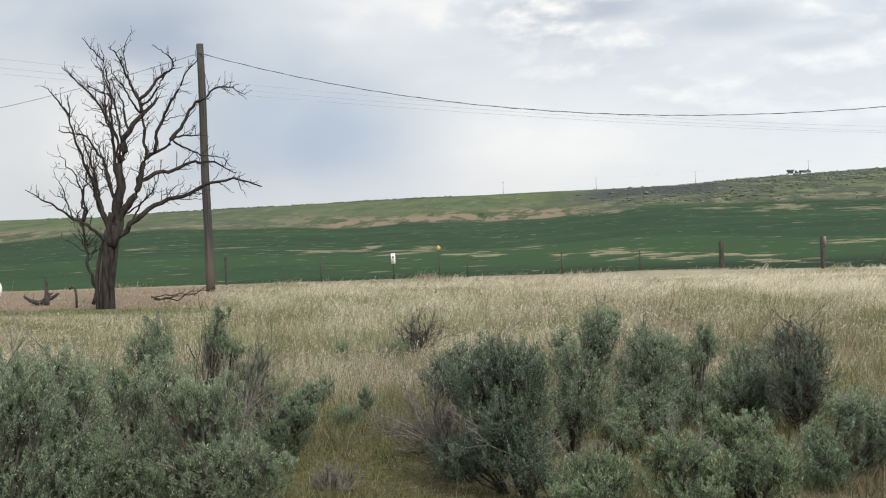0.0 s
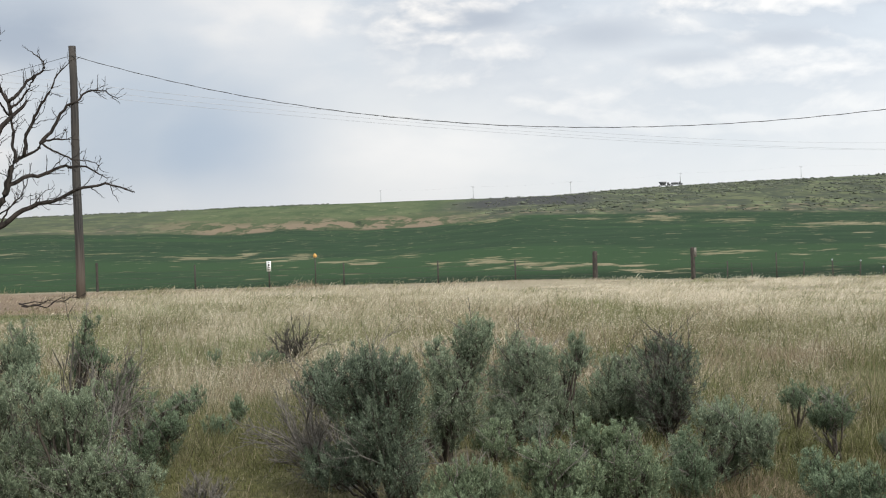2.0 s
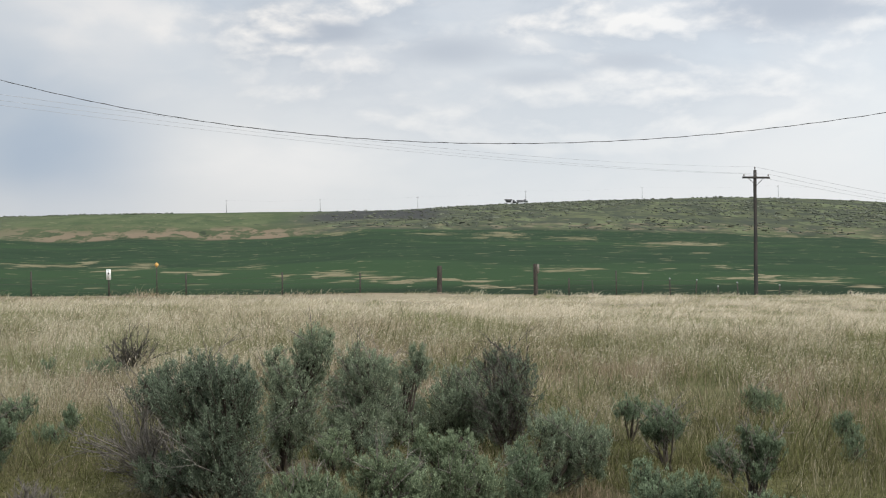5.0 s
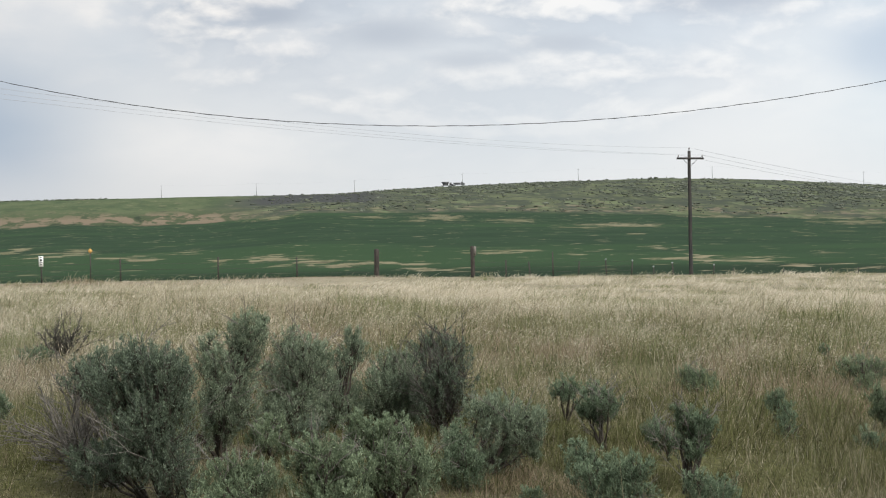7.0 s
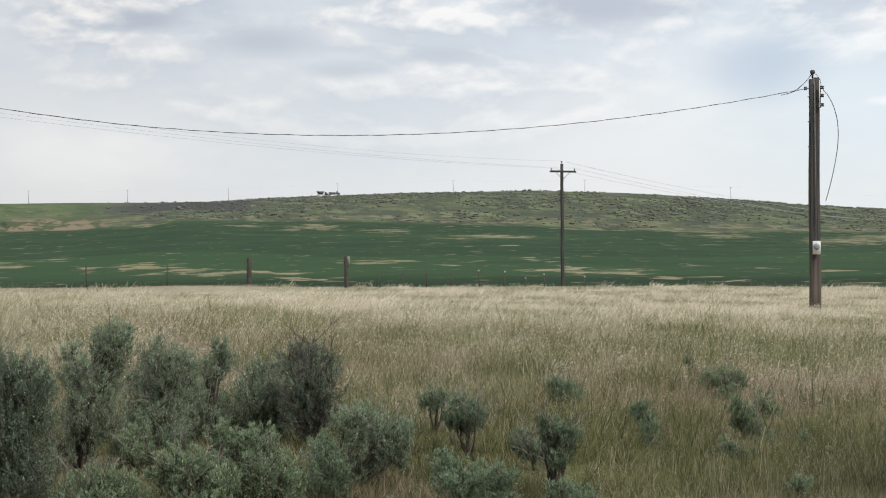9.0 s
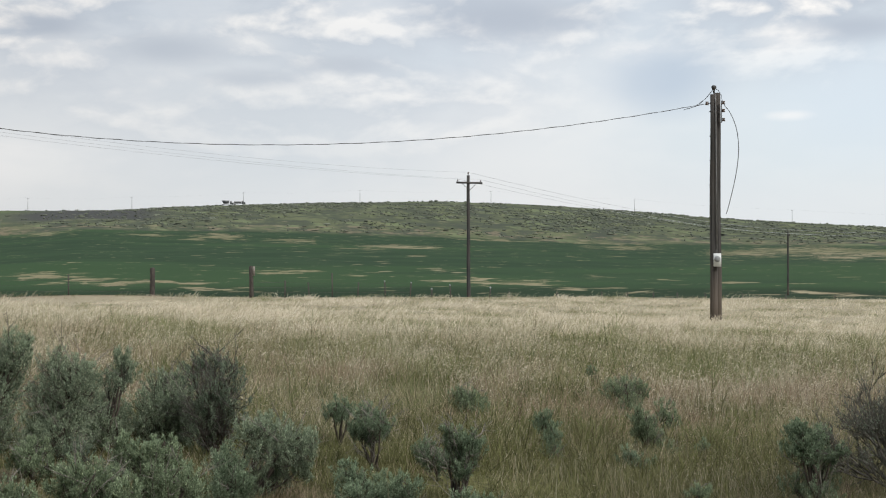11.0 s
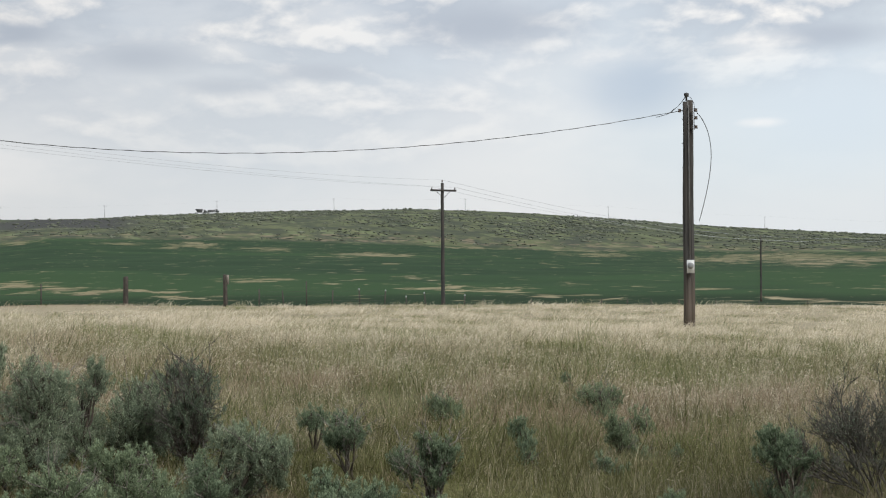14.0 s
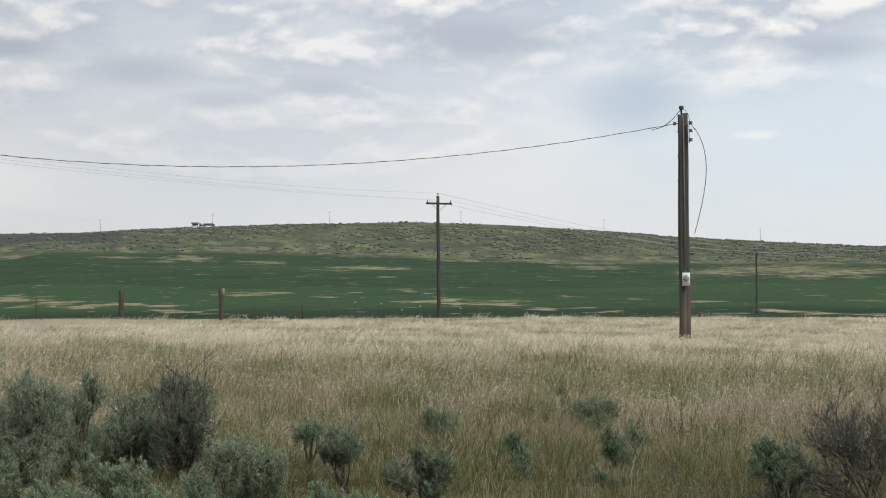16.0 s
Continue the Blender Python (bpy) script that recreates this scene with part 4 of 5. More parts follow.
for az in (0.3, -3.54, -7.58, -12.06, -16.85, -22.29, -28.2, -34.5, -41.5):
    x, y = at_bearing(az, R_CREST - 6)
    z = ground_at(x, y)
    ob = thing("utility_pole", x, y, z, "far wooden utility pole on the crest of the hill", "utility pole", "poles along the crest")
    part("shaft", tube(Shape(), [(0, 0, -0.5), (0, 0, 4), (0, 0, 8.6)], [0.17, 0.15, 0.12], 7), HAZED_POLE, ob)
    part("crossarm", box(Shape(), (-1.0, -0.1, 7.9), (1.0, 0.05, 8.05)), HAZED_POLE, ob)
    top = (x, y, z + 8.6)
    if prev:
        cable("power_line", "far thin power wire along the crest", [sagging(prev, top, 1.2, 12)], 0.012, WIRE, "power line")
    prev = top


def post(kind, x, tall, label, r=0.09, off=1.0, lean=0.0):
    y = float(edge_y(x)) + off
    z = ground_at(x, y)
    if kind == "wood":
        ob = thing("fence_post", x, y, z, label, "fence post", "posts of the wire fence")
        zs = np.array([-0.2, 0.0, 0.5, tall - 0.04, tall])
        part("shaft", tube(Shape(), np.stack([lean * zs, 0 * zs, zs], 1), [r * 1.05, r, r * 0.97, r * 0.93, r * 0.7], 9), POST, ob)
    else:
        ob = thing("steel_fence_post", x, y, z, label, "fence post", "posts of the wire fence")
        ob.matrix_basis = pose(x, y, z, 0, math.degrees(lean), 0)
        s = Shape()
        box(s, (-0.028, -0.006, -0.2), (0.028, 0.006, tall))
        box(s, (-0.006, 0.006, -0.2), (0.006, 0.045, tall - 0.01))
        part("shaft", s, STEEL, ob)
        if 18 < x < 25:
            part("tip", box(Shape(), (-0.03, -0.010, tall - 0.05), (0.03, 0.010, tall + 0.005)), GALV, ob, "pale painted tip")
    return np.array([x, y, z])


tops = []
for x, tall in ((-30.0, 1.1), (-22.0, 1.1), (-13.9, 1.0), (-10.0, 1.0), (-6.86, 0.88), (-1.70, 0.84), (1.82, 0.88), (4.86, 0.87)):
    tops.append(post("wood" if x < -9 else "steel", x, tall, "thin weathered fence post in the dry grass" if x < -9 else "rusty steel fence post in the dry grass", 0.045))
gl = post("wood", 8.14, 1.17, "thick weathered wooden gate post", 0.105, 1.0, 0.01)
gr = post("wood", 12.38, 1.32, "thick wooden gate post with a pale split top", 0.092, 1.0, -0.012)
tops += [gl, gr]
chip = Shape()
box(chip, (0.03, -0.11, 0.92), (0.13, 0.02, 1.30), 0.03)
ob = tagged(new("nailed_board", chip.mesh("nailed_board", SNAG)), "pale splintered board nailed to a gate post", "board")
ob.matrix_basis = pose(*gr)
for x, tall in ((13.90, 0.74), (15.04, 0.69), (16.14, 1.08), (17.38, 0.68), (18.77, 0.76), (20.04, 0.70), (21.19, 0.42), (22.20, 0.60), (24.34, 0.50), (25.40, 0.34)):
    tops.append(post("steel", x, tall, "rusty steel fence post in the dry grass", lean=0.08 * math.sin(x * 7)))
for x in (28.2, 30.88, 32.48, 34.12, 35.66, 37.5, 40.0, 43.0, 46.5):
    tops.append(post("steel", x, 0.30, "rusty steel fence post in the dry grass"))
fence = thing("fence_wire", 0, 0, 0, "rusty barbed wire strands between the fence posts", "fence wire")
for level in (0.25, 0.45, 0.66):
    for a, b in zip(tops, tops[1:]):
        if a is gl or b[0] > 21.0:
            continue
        p, q = a + [0, 0, level], b + [0, 0, level]
        part("strand", tube(Shape(), sagging(p, q, 0.02, 5), 0.005, 3), STEEL, fence)

# sign and marker at the fence
x, y = -4.34, float(edge_y(-4.34)) + 0.9
z = ground_at(x, y)
sign = thing("warning_sign", x, y, z, "small white notice board on a dark steel post", "sign", turn=-6)
part("post", box(Shape(), (-0.025, -0.02, -0.2), (0.025, 0.02, 0.90)), STEEL, sign)
plate = part("plate", box(Shape(), (-0.078, -0.035, 0.58), (0.078, -0.022, 0.95)), WHITE, sign, "white plate")
for zz, hw, hh in ((0.90, 0.035, 0.010), (0.81, 0.030, 0.040), (0.72, 0.045, 0.010), (0.65, 0.025, 0.014)):
    part("text_bar", box(Shape(), (-hw, -0.040, zz - hh), (hw, -0.0355, zz + hh)), INK, plate)
x, y = -2.72, float(edge_y(-2.72)) + 1.0
mark = thing("marker_post", x, y, ground_at(x, y), "thin grey post carrying a small orange diamond marker", "marker post")
part("post", box(Shape(), (-0.02, -0.02, -0.2), (0.02, 0.02, 1.10)), STEEL, mark)
d = Shape().add([(0, -0.03, 1.02), (0.085, -0.03, 1.12), (0, -0.03, 1.22), (-0.085, -0.03, 1.12), (0, -0.022, 1.02), (0.085, -0.022, 1.12), (0, -0.022, 1.22), (-0.085, -0.022, 1.12)],
                None, [(0, 1, 2, 3), (7, 6, 5, 4), (0, 4, 5, 1), (1, 5, 6, 2), (2, 6, 7, 3), (3, 7, 4, 0)])
part("diamond", d, ORANGE, mark, "orange diamond plate")


# ---- the dead tree ----
def limb_path(start, bearing_deg, e0, e1, length, g, n=12, wild=0.09):
    """A limb that starts at elevation e0 and turns to e1, with kinks."""
    p, pts = np.array(start, float), [np.array(start, float)]
    b, kink = radians(bearing_deg), 0.0
    for i in range(n):
        u = (i + 0.5) / n
        kink = (1 if i % 2 else -1) * abs(g.normal(0, wild * 2.4)) + g.normal(0, wild * 0.8)
        e = radians(e0 + (e1 - e0) * u) + kink
        b += g.normal(0, wild * 1.1)
        p = p + np.array([math.cos(e) * math.cos(b), math.cos(e) * math.sin(b), math.sin(e)]) * length / n
        pts.append(p.copy())
    return np.array(pts)


def twigs(shape, path, radii, g, depth, reach):
    """Side shoots along a limb."""
    n = len(path)
    total = np.linalg.norm(np.diff(path, axis=0), axis=1).sum()
    count = max(2, int(total / (0.13 if depth == 0 else 0.15)))
    for i in range(count):
        u = g.uniform(0.25, 1.0)
        k = min(int(u * (n - 1)), n - 2)
        at = path[k] + (path[k + 1] - path[k]) * (u * (n - 1) - k)
        d = path[k + 1] - path[k]
        d = d / (np.linalg.norm(d) + 1e-9)
        off = g.normal(0, 1, 3)
        off[1] *= 0.7
        d = d * 0.55 + off / np.linalg.norm(off) * 0.75 + np.array([0, 0, 0.35])
        e = math.degrees(math.asin(np.clip(d[2] / np.linalg.norm(d), -1, 1)))
        b = math.degrees(math.atan2(d[1], d[0]))
        L = reach * g.uniform(0.3, 1.0) * (1.15 - 0.7 * u)
        r = min(radii[k] * 0.55, 0.006 + 0.010 * L)
        q = limb_path(at, b, e, e + g.uniform(-25, 35), L, g, 6, 0.13)
        rr = np.linspace(r, 0.004, len(q))
        tube(shape, q, rr, 4, False)
        if depth < 1 and L > 0.3:
            twigs(shape, q, rr, g, depth + 1, L * 0.5)


def dead_tree(x, y):
    g = np.random.default_rng(5)
    z = ground_at(x, y)
    tree = thing("dead_tree", x, y, z, "bare leafless dead tree with dark bark and crooked limbs", "tree", turn=16)
    trunk = Shape()
    for k, (dx, dy, tx, tz, r) in enumerate(((-0.02, 0, 0.27, 2.2, 0.085), (0.11, 0.06, 0.38, 2.1, 0.075), (-0.17, 0.04, 0.06, 1.7, 0.045), (0.04, -0.08, 0.25, 1.9, 0.065), (0.18, -0.03, 0.34, 1.7, 0.050), (-0.08, -0.05, 0.12, 1.8, 0.05))):
        zs = np.linspace(0, 1, 10)
        path = np.stack([dx + (tx - dx) * zs ** 2 + 0.03 * np.sin(5 * zs + k), dy * (1 - 0.4 * zs) + 0.03 * np.cos(4 * zs + k), -0.15 + (tz + 0.15) * zs], 1)
        tube(trunk, path, r * (1.15 - 0.36 * zs + 0.3 * np.exp(-6 * zs)), 9)
    part("trunk", trunk, TREE_BARK, tree, "", True)
    # height on the trunk, sideways, swing towards or away, length, thickness, elevations along it (0 east, 90 up, 180 west)
    limbs = [
        (1.43, 0.19, 0, 3.66, 0.150, (78, 80, 79, 70, 47)),
        (4.59, 0.90, -25, 1.47, 0.050, (105, 105, 108, 114, 130)),
        (4.78, 1.10, 20, 1.56, 0.050, (35, 61, 39, 92, 144)),
        (4.00, 0.67, 35, 1.32, 0.040, (96, 106, 105)),
        (1.43, 0.26, -10, 2.76, 0.120, (70, 70, 71, 66, 22)),
        (3.80, 1.50, 25, 2.44, 0.055, (41, 52, 55, 16, -17)),
        (3.75, 1.21, -30, 2.15, 0.055, (73, 51, 53, 69, 49)),
        (3.50, 0.93, 40, 1.57, 0.050, (82, 92, 97)),
        (3.80, 1.50, -20, 0.98, 0.035, (9, 2, -3)),
    ]
    limbs2 = [
        (3.76, 1.71, 10, 1.48, 0.030, (-39, -27, -6, -4, -45)),
        (2.80, 0.75, 15, 2.49, 0.065, (25, 8, 24, -2, -28)),
        (1.63, 0.35, -15, 3.63, 0.085, (44, 25, 27, 1, -10)),
        (1.92, 0.57, 40, 1.75, 0.030, (50, 50, 55, 72, 71)),
        (1.57, 0.12, -20, 3.34, 0.065, (98, 101, 106, 112, 96)),
        (1.96, 0.25, 25, 2.90, 0.060, (89, 94, 106, 121, 179)),
        (2.76, 0.38, 10, 2.94, 0.055, (91, 94, 96, 93, 92)),
        (1.34, -0.02, -10, 2.17, 0.055, (124, 147, 146, 127, 147)),
        (0.12, -0.26, 20, 3.57, 0.050, (90, 93, 96, 100, 121)),
    ]
    limbs3 = [
        (1.99, -0.38, -35, 2.02, 0.035, (87, 74, 79)),
        (2.00, -0.68, 15, 1.27, 0.022, (98, 104, 112)),
        (1.97, 0.09, 40, 1.45, 0.045, (96, 107, 112)),
        (3.28, 0.47, -40, 2.50, 0.035, (92, 100, 122, 139, 133)),
        (4.88, 0.24, 20, 0.75, 0.022, (156, 141, 124)),
        (5.06, 0.74, -30, 1.26, 0.022, (90, 98, 60)),
        (5.76, 0.16, 25, 0.66, 0.022, (132, 127, 126)),
        (4.37, -0.70, -15, 0.79, 0.030, (109, 117, 140)),
    ]
    limbs4 = [
        (2.05, 0.18, -15, 2.32, 0.045, (106, 104, 103, 106, 111)),
        (2.71, 0.32, 30, 1.46, 0.035, (99, 103, 106, 111, 118)),
        (2.97, 0.52, 15, 2.90, 0.040, (82, 94, 106, 102, 114)),
        (4.65, 0.17, -30, 1.15, 0.030, (142, 138, 131)),
        (3.37, 0.40, -25, 2.47, 0.035, (94, 100, 100, 90, 91)),
        (2.26, -0.08, 20, 1.36, 0.030, (97, 93, 51)),
        (2.32, 0.06, 25, 1.15, 0.028, (110, 120, 140)),
        (4.49, 0.83, -35, 1.28, 0.030, (114, 116, 121)),
        (2.04, 0.45, 30, 1.08, 0.030, (28, 41, 52)),
        (4.61, 0.99, -20, 1.37, 0.035, (34, 61, 64, 39, 60)),
    ]
    grown = np.array([[0.19, 0.0, 1.44]])
    for z0, x0, swing, L, r, turns in limbs + limbs2 + limbs3 + limbs4:
        s = Shape()
        n = 22
        along = np.linspace(0, 1, n + 1)[:, None]
        e = np.radians(np.interp(np.linspace(0, 1, n), np.linspace(0.1, 0.9, len(turns)), turns))
        out = np.sin(np.radians(swing)) * np.linspace(0.3, 1.0, n)
        near = grown[np.argmin(np.hypot(grown[:, 0] - x0, grown[:, 2] - z0))]
        start = np.array([x0, near[1] if z0 > 0.5 else 0.0, z0])
        clean = np.concatenate([[start], start + np.cumsum(np.stack([np.cos(e), out, np.sin(e)], 1) * L / n, 0)])
        e = e + g.normal(0, 0.26, n)
        bent = np.concatenate([[start], start + np.cumsum(np.stack([np.cos(e), out + g.normal(0, 0.2, n), np.sin(e)], 1) * L / n, 0)])
        p = bent - (bent[-1] - clean[-1]) * along
        if z0 > 0.5 and np.hypot(near[0] - x0, near[2] - z0) < 0.5:
            p = p + (near - start) * (1 - along) ** 2
        grown = np.concatenate([grown, p])
        rr = np.maximum((r if r > 0.1 else 0.84 * r) * np.linspace(1, 0.14, len(p)) ** 0.85, 0.006)
        tube(s, p, rr, 7, True)
        twigs(s, p, rr, g, 0, 0.42 + 0.13 * L)
        part("limb", s, TREE_BARK, tree, "", True)


dead_tree(-9.36, 31.07)


# ---- sagebrush ----
FULL = "full grey-green sagebrush shrub with dark woody stems"
SILVER = "broad silvery sagebrush shrub with crowded leafy sprays"
PALE = "pale silvery sagebrush shrub with fresh leaf sprays"
SMALL = "small dark green sagebrush clump in dry grass"
DARK = "dense dark green sagebrush shrub with grey dead twigs below"
SPARSE = "dark upright shrub with hardly any leaves beside the sagebrush"
LEGGY = "leggy sagebrush on bare crooked stems"


def leaves(shape, g, at, way, size, slim=0.15, young=None):
    """Many small narrow leaves."""
    n = len(at)
    d = way + g.normal(0, 0.5, (n, 3))
    d /= np.linalg.norm(d, axis=1, keepdims=True) + 1e-9
    side = np.cross(d, g.normal(0, 1, (n, 3)))
    side /= np.linalg.norm(side, axis=1, keepdims=True) + 1e-9
    L = size * g.uniform(0.6, 1.4, (n, 1))
    P = np.stack([at - side * L * slim * 0.5, at + d * L, at + d * L * 0.6 + side * L * slim], 1)
    shape.add(P, np.arange(n)[:, None] * 3 + [0, 1, 2])
    shape.young.append(np.repeat(np.zeros(n) if young is None else young.ravel(), 3))


def sagebrush(x, y, label, seed, *lobes, full=1.0, dead=0.12):
    """Crooked stems, each bearing one lobe of the crown: upright leafy shoots with gaps between.
    lobes: sideways, height, half width and half height of each; dead: share of bare twigs."""
    g = np.random.default_rng(seed)
    bush = thing("sagebrush", x, y, ground_at(x, y), label, "shrub", "sagebrush on the plain")
    dry = Shape()
    leafing = LEAVES_OF[label]
    tall = max(c[1] + c[3] for c in lobes)
    BUSHES.append((x + sum(c[0] for c in lobes) / len(lobes), y, max(abs(c[0]) + c[2] for c in lobes)))
    # sparser growth between neighbouring lobes
    between = [tuple((p + q) / 2 for p, q in zip(one, two)) for one, two in zip(lobes, lobes[1:])] if len(lobes) > 2 else []
    if tall > 0.6 and label not in (LEGGY, PALE):
        between += [(g.uniform(-0.16, 0.12), tall * g.uniform(0.16, 0.42), 0.13, 0.12) for _ in range(4)]
    for k, (cx, cz, a, c) in enumerate(list(lobes) + between):
        share = full * (1.0 if k < len(lobes) else 0.55)
        a, c = a * 1.2, c * 1.18
        stem, leaf, twig = Shape(), Shape(), Shape()
        mid = np.array([cx, g.uniform(-1.3, 1.3) * a, cz])
        t = np.linspace(0, 1, 8)[:, None]
        bow = np.array([cx * g.uniform(0.25, 0.7), mid[1] * g.uniform(0.3, 0.9), cz * g.uniform(0.35, 0.5)]) + g.normal(0, 0.03, 3)
        path = 2 * t * (1 - t) * bow + t * t * (mid + [0, 0, 0.2 * c]) + g.normal(0, 0.010, (8, 3)) * t
        path[0] += [g.normal(0, 0.03 + 0.02 * tall), g.normal(0, 0.03), -0.06]
        tube(stem, path, np.linspace(0.016, 0.004, 8) * (0.55 + 0.6 * tall), 5, False)
        n = int(share * (14 + 2500 * a * c))
        u = g.normal(0, 1, (n, 3))
        u *= np.minimum(1.0, 1.9 / np.linalg.norm(u, axis=1, keepdims=True))
        tip = mid + u * [a * 0.56, a * 0.5, c * 0.56]
        u /= np.linalg.norm(u, axis=1, keepdims=True)
        d = u * [0.5, 0.5, 0.28] + [0, 0, 0.82] + g.normal(0, 0.22, (n, 3))
        d /= np.linalg.norm(d, axis=1, keepdims=True)
        L = g.uniform(0.5, 1.3, (n, 1)) * min(0.13, 0.05 + 0.45 * c)
        root = tip - d * L
        for i in range(0, n, 4):
            hub = path[g.integers(5, 8)]
            elbow = hub * 0.45 + root[i] * 0.55 - [0, 0, 0.015]
            tube(twig, [hub, elbow, root[i], root[i] + d[i] * L[i] * 0.8], [0.004, 0.003, 0.0024, 0.001], 3, False)
        m = 66
        q = 0.02 + 1.0 * g.beta(1.7, 1.2, (n, m))
        at = (root[:, None] + (d * L)[:, None] * q[..., None] + g.normal(0, 0.0088, (n, m, 3)) * (1.25 - 0.7 * q)[..., None]).reshape(-1, 3)
        high = ease((tip[:, 2] - mid[2]) / c, -0.5, 0.9)
        young = (ease(q, 0.5, 1.0) * (0.25 + 0.75 * high)[:, None]).ravel()
        leaves(leaf, g, at, np.repeat(d * 0.85 + [0, 0, 0.2], m, 0), 0.0165, 0.22, young)
        for _ in range(g.poisson(dead * (6 + 500 * a * c))):
            k = g.integers(2, 8)
            w = u[g.integers(n)] * [0.8, 0.8, 0.4] + [0, 0, 0.6] + g.normal(0, 0.2, 3)
            R = g.uniform(0.6, 1.25) * (a + c)
            ends = [path[k], path[k] + w * R * 0.5, path[k] + w * R + g.normal(0, 0.03, 3)]
            tube(dry, ends, [0.0045, 0.003, 0.0012], 3, False)
            for _ in range(3):
                f = ends[1] + (ends[2] - ends[1]) * g.uniform(-0.4, 0.7)
                tube(dry, [f, f + (w + g.normal(0, 0.45, 3)) * R * 0.35], [0.0025, 0.001], 3, False)
        limb = part("stem", stem, SAGE_BARK, bush)
        tagged(part("brushwood", twig, SAGE_BARK, limb), kind="stuff")
        tagged(part("leaf_spray", leaf, leafing, limb, "small grey-green leaves"), kind="stuff")
    if dry.count:
        tagged(part("deadwood", dry, DRY_TWIG if label is SPARSE else SNAG, bush, "bare grey dead twigs"), kind="stuff")
    return bush


BUSHES = []      # where the sagebrush stands, and its half width
LEAVES_OF = {FULL: LEAF, SILVER: LEAF_SILVER, PALE: LEAF_PALE, SMALL: LEAF_GREEN, DARK: LEAF_DARK, LEGGY: LEAF_GREEN, SPARSE: LEAF_DARK}


def dry_shrub(x, y, h, w, seed, mat, label, lean=(0, 0), dense=1.0, tips=0, reach=1.0, stout=1.0, stems=9, spread=0.42, first=0.48, fork=1):
    """A leafless shrub: a fan of stems that fork into fine twigs."""
    g = np.random.default_rng(seed)
    bush = thing("dry_shrub", x, y, ground_at(x, y), label, "shrub", "dry shrubs on the plain")
    s, fine, leaf = Shape(), Shape(), Shape()

    def grow(p, d, L, r, level):
        n = 5 if level < 2 else 3
        q = [p]
        for i in range(n):
            d = d + g.normal(0, 0.10, 3) + [0, 0, 0.035]
            d = d / np.linalg.norm(d)
            q.append(q[-1] + d * L / n)
        tube(s if level < 2 else fine, q, np.linspace(r, r * 0.45, n + 1), 4 if level < 2 else 3, False)
        if level < 3:
            for _ in range(int((4 if level else 5) * dense)):
                u = g.integers(min(fork, n - 1), n + 1)
                d2 = d * 0.9 + g.normal(0, spread, 3)
                d2 /= np.linalg.norm(d2)
                grow(q[u], d2, L * g.uniform(0.42, 0.72), max(r * 0.55, 0.0021 * stout), level + 1)

    for k in range(int(stems * dense) + 2):
        a = g.uniform(0, 2 * math.pi)
        tilt = g.uniform(0.05, 1.0) * reach
        d = np.array([math.cos(a) * tilt * w / h * 0.7 + lean[0], math.sin(a) * tilt * 0.6 + lean[1], 1.0])
        grow(np.array([math.cos(a) * 0.04, math.sin(a) * 0.04, -0.04]), d / np.linalg.norm(d), h * reach * first * g.uniform(0.88, 1.12), 0.012 * min(stout, 1.0) * (0.6 + 0.6 * h), 0)
    tagged(part("branchwork", s, mat, bush), kind="stuff")
    tagged(part("brush", fine, mat, bush), kind="stuff")
    if tips:
        ends = np.concatenate(fine.v)
        at = ends[g.integers(0, len(ends), tips * 7)] + g.normal(0, 0.012, (tips * 7, 3))
        high = at[:, 2] > 0.35 * h
        leaves(leaf, g, at[high], np.array([0, 0, 0.8]), 0.014, 0.22)
        tagged(part("leaf_spray", leaf, LEAF_DARK, bush, "sparse dull leaves at the twig ends"), kind="stuff")
    return bush


sagebrush(-2.63, 7.75, SILVER, 100, (-0.02, 0.98, 0.18, 0.12), (0.16, 0.86, 0.10, 0.10), (-0.09, 0.77, 0.13, 0.13), (0.07, 0.68, 0.17, 0.13), (-0.08, 0.53, 0.17, 0.15), (0.14, 0.48, 0.15, 0.15), (-0.05, 0.34, 0.15, 0.13))
sagebrush(-2.84, 7.39, FULL, 181, (0.10, 1.02, 0.16, 0.10), (-0.08, 0.92, 0.20, 0.15), (0.20, 0.88, 0.16, 0.14), (0.04, 0.74, 0.20, 0.15), (-0.16, 0.64, 0.20, 0.16), (0.19, 0.60, 0.18, 0.15), (-0.01, 0.48, 0.23, 0.15), (0.21, 0.37, 0.20, 0.13), full=0.85)
sagebrush(-2.36, 8.31, SILVER, 101, (-0.14, 0.91, 0.06, 0.06), (-0.12, 0.69, 0.13, 0.13), (0.01, 0.80, 0.10, 0.09), (-0.09, 0.50, 0.16, 0.13), (0.11, 0.47, 0.13, 0.13), (-0.16, 0.31, 0.16, 0.11), (0.05, 0.27, 0.16, 0.10))
sagebrush(-2.77, 10.06, FULL, 102, (0.08, 1.04, 0.10, 0.11), (0.01, 0.90, 0.12, 0.10), (0.16, 0.91, 0.07, 0.11))
sagebrush(-1.89, 8.31, SILVER, 103, (-0.29, 0.91, 0.14, 0.10), (-0.16, 0.76, 0.13, 0.11), (0.03, 0.77, 0.13, 0.11), (-0.08, 0.58, 0.15, 0.11), (0.11, 0.60, 0.13, 0.11), (-0.24, 0.40, 0.13, 0.13), (-0.00, 0.43, 0.18, 0.13), (0.19, 0.38, 0.18, 0.13), (-0.12, 0.24, 0.18, 0.09), (0.27, 0.23, 0.18, 0.10), (0.40, 0.37, 0.13, 0.10))
